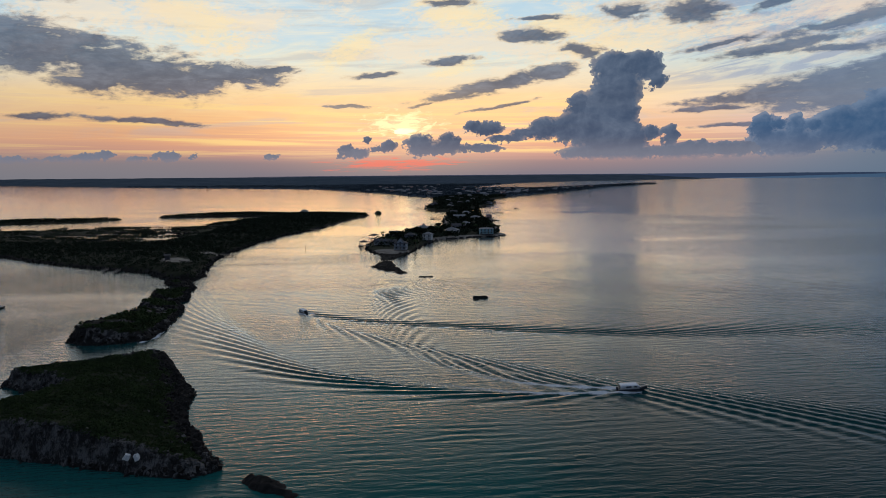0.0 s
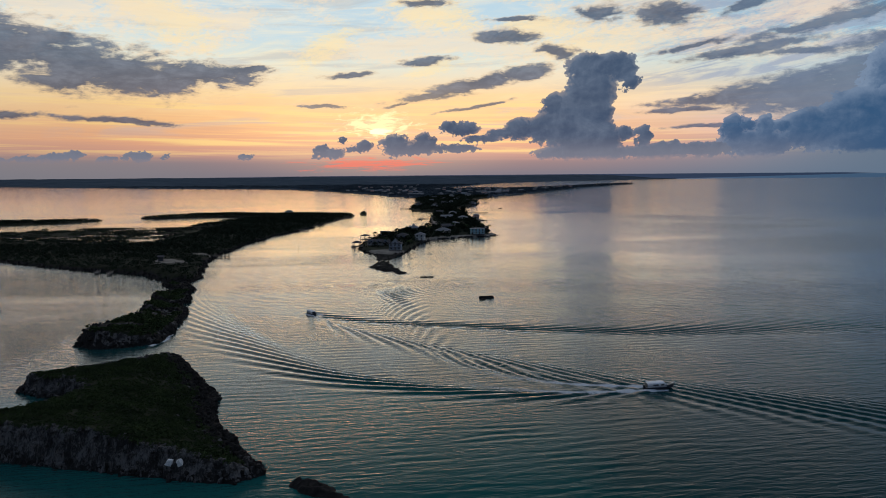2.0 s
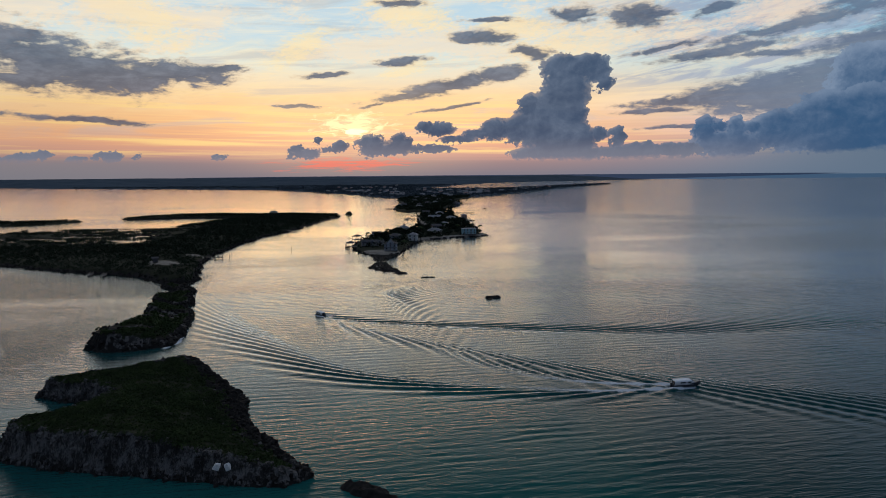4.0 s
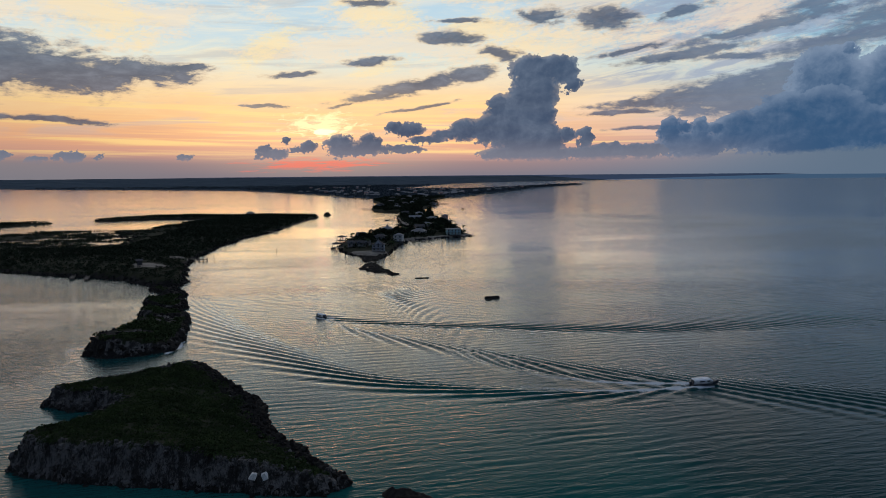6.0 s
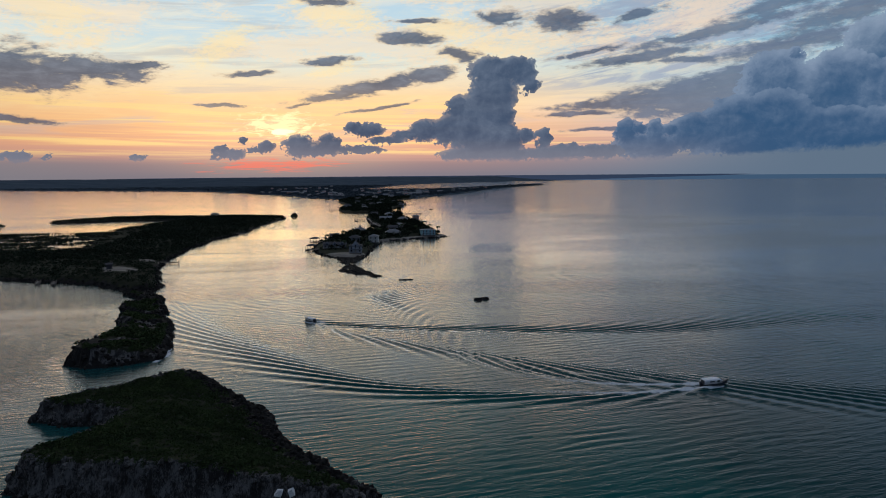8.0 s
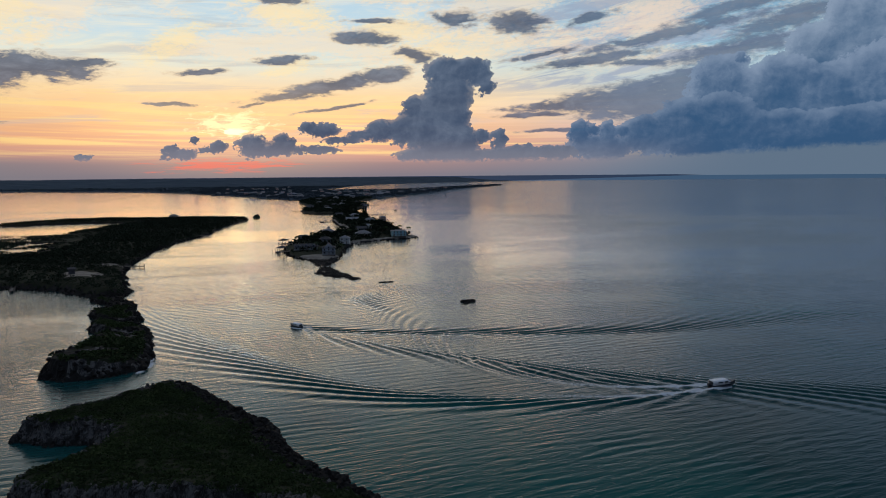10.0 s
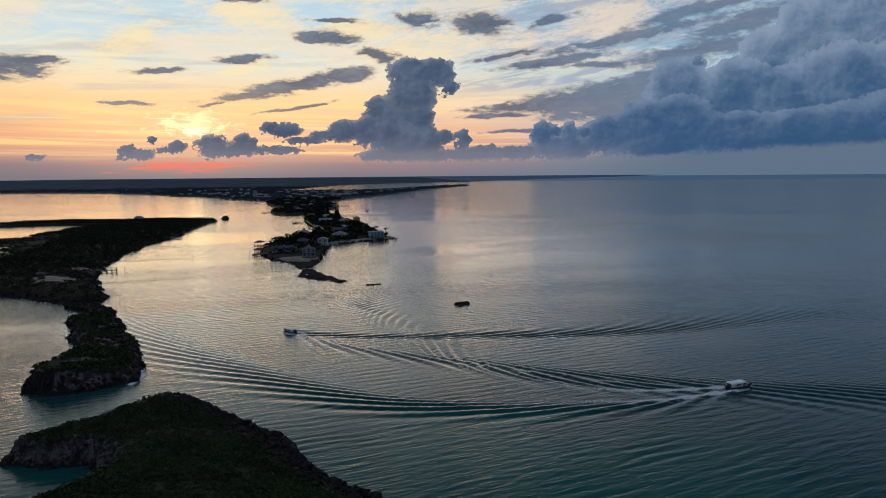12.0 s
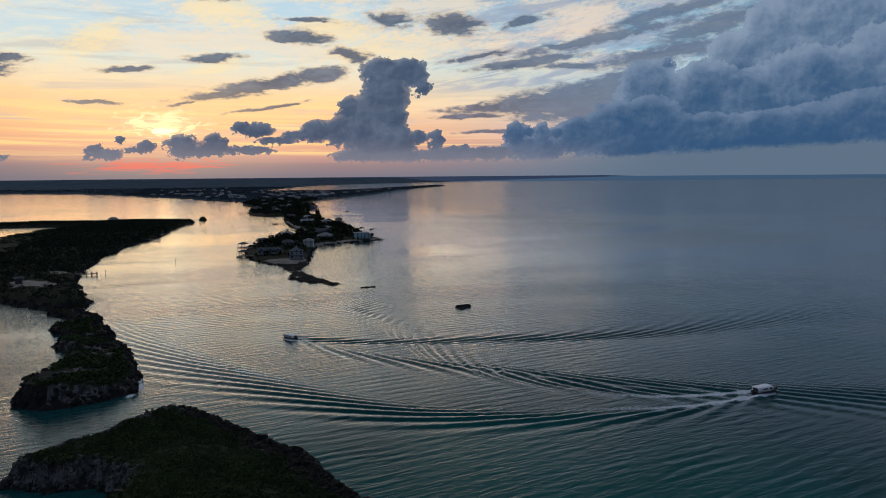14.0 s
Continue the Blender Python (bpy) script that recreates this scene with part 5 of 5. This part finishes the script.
def palm():
    t = thing("palm_tree", 0, 0, -50, 0, "slender palm with drooping fronds", "tree", "palms")
    part("trunk", tube([(0, 0, -0.3), (0.15, 0, 2.5), (0.4, 0, 5), (0.8, 0, 7)], [0.2, 0.15, 0.13, 0.12], BARK, "trunk"), t)
    r = np.random.default_rng(32)
    for i in range(13):
        a, lift = 6.283 * i / 13 + r.uniform(-0.2, 0.2), r.uniform(0.1, 0.9)
        v, f = [], []
        for n in range(7):
            s = n / 6
            out_r, up = 2.6 * s, lift * 1.6 * s - 2.4 * s * s
            wide = 0.42 * math.sin(math.pi * min(1, s * 0.9 + 0.1)) + 0.03
            c, sn = math.cos(a), math.sin(a)
            v += [(0.8 + c * out_r - sn * wide, sn * out_r + c * wide, 7 + up - wide * 0.4), (0.8 + c * out_r, sn * out_r, 7 + up + 0.05), (0.8 + c * out_r + sn * wide, sn * out_r - c * wide, 7 + up - wide * 0.4)]
            if n:
                b = 3 * n
                f += [(b - 3, b - 2, b + 1, b), (b - 2, b - 1, b + 2, b + 1)]
        part("frond", mesh_of("frond", v, f, [SHRUB]), t)
    return t


def broad_tree():
    t = thing("broad_tree", 0, 0, -50, 0, "dark round-crowned broadleaf tree between houses", "tree", "garden trees")
    part("trunk", tube([(0, 0, -0.3), (0.05, 0, 1.2), (0.1, 0.1, 2.6), (0.1, 0.1, 4)], [0.25, 0.2, 0.16, 0.06], BARK, "trunk"), t)
    r = np.random.default_rng(33)
    for i in range(4):
        a = 1.57 * i + 0.4
        part("limb", tube([(0.08, 0.05, 1.8), (0.7 * math.cos(a), 0.7 * math.sin(a), 2.9), (1.5 * math.cos(a), 1.5 * math.sin(a), 3.9)], [0.1, 0.08, 0.03], BARK, "limb", 5), t)
    a, rad = r.uniform(0, 6.28, 70), 2.6 * np.sqrt(r.uniform(0, 1, 70))
    z = 3.4 + r.uniform(-0.9, 2.0, 70) * np.sqrt(np.clip(1 - (rad / 2.9) ** 2, 0, 1))
    part("crown", leaf_clumps("crown", rad * np.cos(a), rad * np.sin(a), z, r.uniform(0.6, 1.1, 70), 14, 0.42, MANGROVE, r, 0.9), t)
    return t


def plant(tree, places):
    for n, (px, py) in enumerate(places):
        pz = float(VILLAGE.z(np.array([px]), np.array([py]))[0])
        if n == len(places) - 1:
            tree.location = (px, py, pz)
        else:
            copy_thing(tree, pose(px, py, pz, 0, 0, 137.5 * n))


plant(casuarina(), [(46, 892), (44, 899), (37, 919), (33, 935), (30, 948), (38, 940), (26, 925), (42, 880), (28, 960), (22, 940), (48, 905)])
plant(palm(), [(50, 622), (30, 618), (-22, 500), (-40, 500), (-5, 600), (18, 640), (46, 640), (-52, 555)])
plant(broad_tree(), [(-30, 590), (-38, 570), (-25, 610), (-12, 625), (0, 640), (-38, 545), (-20, 590), (-6, 662), (24, 650), (34, 660), (42, 670), (36, 690), (44, 710), (30, 720), (20, 735), (40, 740),
                     (12, 770), (26, 765), (10, 820), (6, 850), (28, 840), (40, 850), (-4, 612), (16, 672), (-44, 572), (28, 630)])

# ---- boats ----


def lofted(name, rings, mat, smooth=True):
    v, f = [], []
    k = len(rings[0])
    for n, ring in enumerate(rings):
        v += ring
        if n:
            f += [((n - 1) * k + i, (n - 1) * k + (i + 1) % k, n * k + (i + 1) % k, n * k + i) for i in range(k)]
    f += [tuple(reversed(range(k))), tuple(range(len(v) - k, len(v)))]
    return mesh_of(name, v, f, [mat], smooth)


def cabin_boat(x, y, turn, label, pitch=0.03):
    b = thing("cabin_boat", x, y, 0.05, turn, label, "boat", "cabin boats")
    b.rotation_euler = (0, -pitch, turn)
    rings = []
    for px, half, keel, sheer in ((-3.7, 1.15, -0.3, 0.75), (-1.8, 1.25, -0.4, 0.78), (0.4, 1.25, -0.4, 0.85), (2.2, 0.95, -0.3, 1.0), (3.3, 0.45, -0.05, 1.15), (3.9, 0.06, 0.5, 1.25)):
        rings.append([(px, -half * 0.55, keel + 0.15), (px, 0, keel), (px, half * 0.55, keel + 0.15), (px, half * 0.95, 0.3 + keel * 0.3), (px, half, sheer), (px, -half, sheer), (px, -half * 0.95, 0.3 + keel * 0.3)])
    hull = part("hull", lofted("hull", rings, HULL, False), b, "dark painted hull")
    part("rub_rail", boxes("rub_rail", [(-3.7, 1.6, -1.3, -1.22, 0.72, 0.84), (-3.7, 1.6, 1.22, 1.3, 0.72, 0.84)], WHITE), hull, "white rubbing strip")
    rings = []
    for px, half, low, top in ((-3.3, 1.1, 0.75, 1.8), (-2.9, 1.14, 0.75, 1.86), (0.2, 1.14, 0.8, 1.88), (1.1, 1.08, 0.85, 1.82), (1.75, 0.92, 0.95, 1.4), (2.1, 0.75, 1.0, 1.1)):
        ring = [(px, -half, low), (px, half, low)]
        ring += [(px, half * math.cos(a) ** 0.4 if math.cos(a) > 0 else -half * (-math.cos(a)) ** 0.4, low + (top - low) * (0.72 + 0.28 * math.sin(a))) for a in np.linspace(0.05, math.pi - 0.05, 9)]
        rings.append(ring)
    cab = part("cabin", lofted("cabin", rings, CANVAS), b, "rounded white cabin top")
    for sy in (-1, 1):
        for x0, x1 in ((-1.9, -0.5), (0.1, 1.0)):
            part("side_window", boxes("side_window", [(x0, x1, sy * 1.13 - 0.05, sy * 1.13 + 0.05, 1.1, 1.45)], GLASS), cab, "dark side window")
    part("windscreen", mesh_of("windscreen", [(1.3, -0.8, 1.76), (1.3, 0.8, 1.76), (1.82, 0.72, 1.38), (1.82, -0.72, 1.38), (1.24, -0.8, 1.72), (1.24, 0.8, 1.72), (1.76, 0.72, 1.34), (1.76, -0.72, 1.34)],
                               [(0, 3, 2, 1), (4, 5, 6, 7), (0, 1, 5, 4), (1, 2, 6, 5), (2, 3, 7, 6), (3, 0, 4, 7)], [GLASS]), cab)
    # a solid dark panel paints the shade inside the open stern
    part("stern_opening", boxes("stern_opening", [(-3.36, -3.26, -0.85, 0.85, 0.85, 1.6)], HULL), cab, "dark panel painted as the shade inside an open stern")
    motor = part("outboard_motor", lofted("outboard_motor", [[(-4.2, -0.22, -0.3), (-3.8, -0.22, -0.3), (-3.8, 0.22, -0.3), (-4.2, 0.22, -0.3)], [(-4.2, -0.2, 0.7), (-3.75, -0.2, 0.7), (-3.75, 0.2, 0.7), (-4.2, 0.2, 0.7)],
                                                             [(-4.3, -0.24, 0.75), (-3.7, -0.24, 0.75), (-3.7, 0.24, 0.75), (-4.3, 0.24, 0.75)], [(-4.2, -0.18, 1.15), (-3.8, -0.18, 1.15), (-3.8, 0.18, 1.15), (-4.2, 0.18, 1.15)]], HULL, False), b)
    part("bow_rail", boxes("bow_rail", [(2.2, 3.5, -0.62, -0.58, 1.35, 1.39), (2.2, 3.5, 0.58, 0.62, 1.35, 1.39), (2.8, 2.84, -0.62, -0.58, 1.05, 1.37), (2.8, 2.84, 0.58, 0.62, 1.05, 1.37)], WHITE), b)
    return b


cabin_boat(47.6, 174.0, 0.0, "white-topped cabin boat under way, foam behind it", 0.04)
cabin_boat(-60, 275.6, math.atan2(8, -6), "dark-hulled cabin boat heading up the channel", 0.03).scale = (0.82, 0.82, 0.82)


def skiff(x, y, turn, label):
    b = thing("skiff", x, y, 0, turn, label, "boat", "small boats")
    rings = []
    for px, half, keel, sheer in ((-2.4, 0.75, -0.15, 0.55), (0, 0.9, -0.2, 0.6), (1.6, 0.6, -0.1, 0.7), (2.6, 0.05, 0.3, 0.85)):
        rings.append([(px, -half * 0.6, keel), (px, half * 0.6, keel), (px, half, sheer), (px, -half, sheer)])
    part("hull", lofted("hull", rings, HULL, False), b)
    part("console", boxes("console", [(-0.5, 0.2, -0.35, 0.35, 0.5, 1.25)], WHITE), b)
    part("motor", boxes("motor", [(-2.8, -2.4, -0.18, 0.18, -0.2, 1.0)], HULL), b)


skiff(-194.5, 289.5, 1.4, "small dark boat moored off the headland")
skiff(116, 1063, 0.1, "distant small dark boat on still water")
skiff(-14, 827, 0.3, "small boat tied beside a dock")
skiff(-66, 525, 0.9, "small boat tied at the dock")
skiff(420, 2420, 0.3, "distant small boat in the inlet")

# two pale broken slabs on the cliff
for sx, sy, sz, a in ((-62.3, 127.0, 3.6, 0.25), (-60.2, 126.6, 3.7, -0.2)):
    slab_rng = np.random.default_rng(int(sx * -10))
    rings = [[(-0.7, -0.25 + z * 0.2, z), (0.5, -0.3 + z * 0.2, z + 0.2), (0.7, 0.5, z + 0.3), (-0.6, 0.5, z + 0.1)] for z in (-0.8, 0.0, 0.7)]
    rings = [[(px + slab_rng.uniform(-0.2, 0.2), py, pz + slab_rng.uniform(-0.15, 0.15)) for px, py, pz in ring] for ring in rings]
    ob = tagged(new("rock_slab", lofted("rock_slab", rings, PALE_ROCK, False)), "pale broken rock slab stuck on the cliff", "rock", "pale slabs")
    ob.location, ob.rotation_euler, ob.scale = (sx, sy, sz), (0.3, a * 2, a), (0.75, 0.8, 0.75)
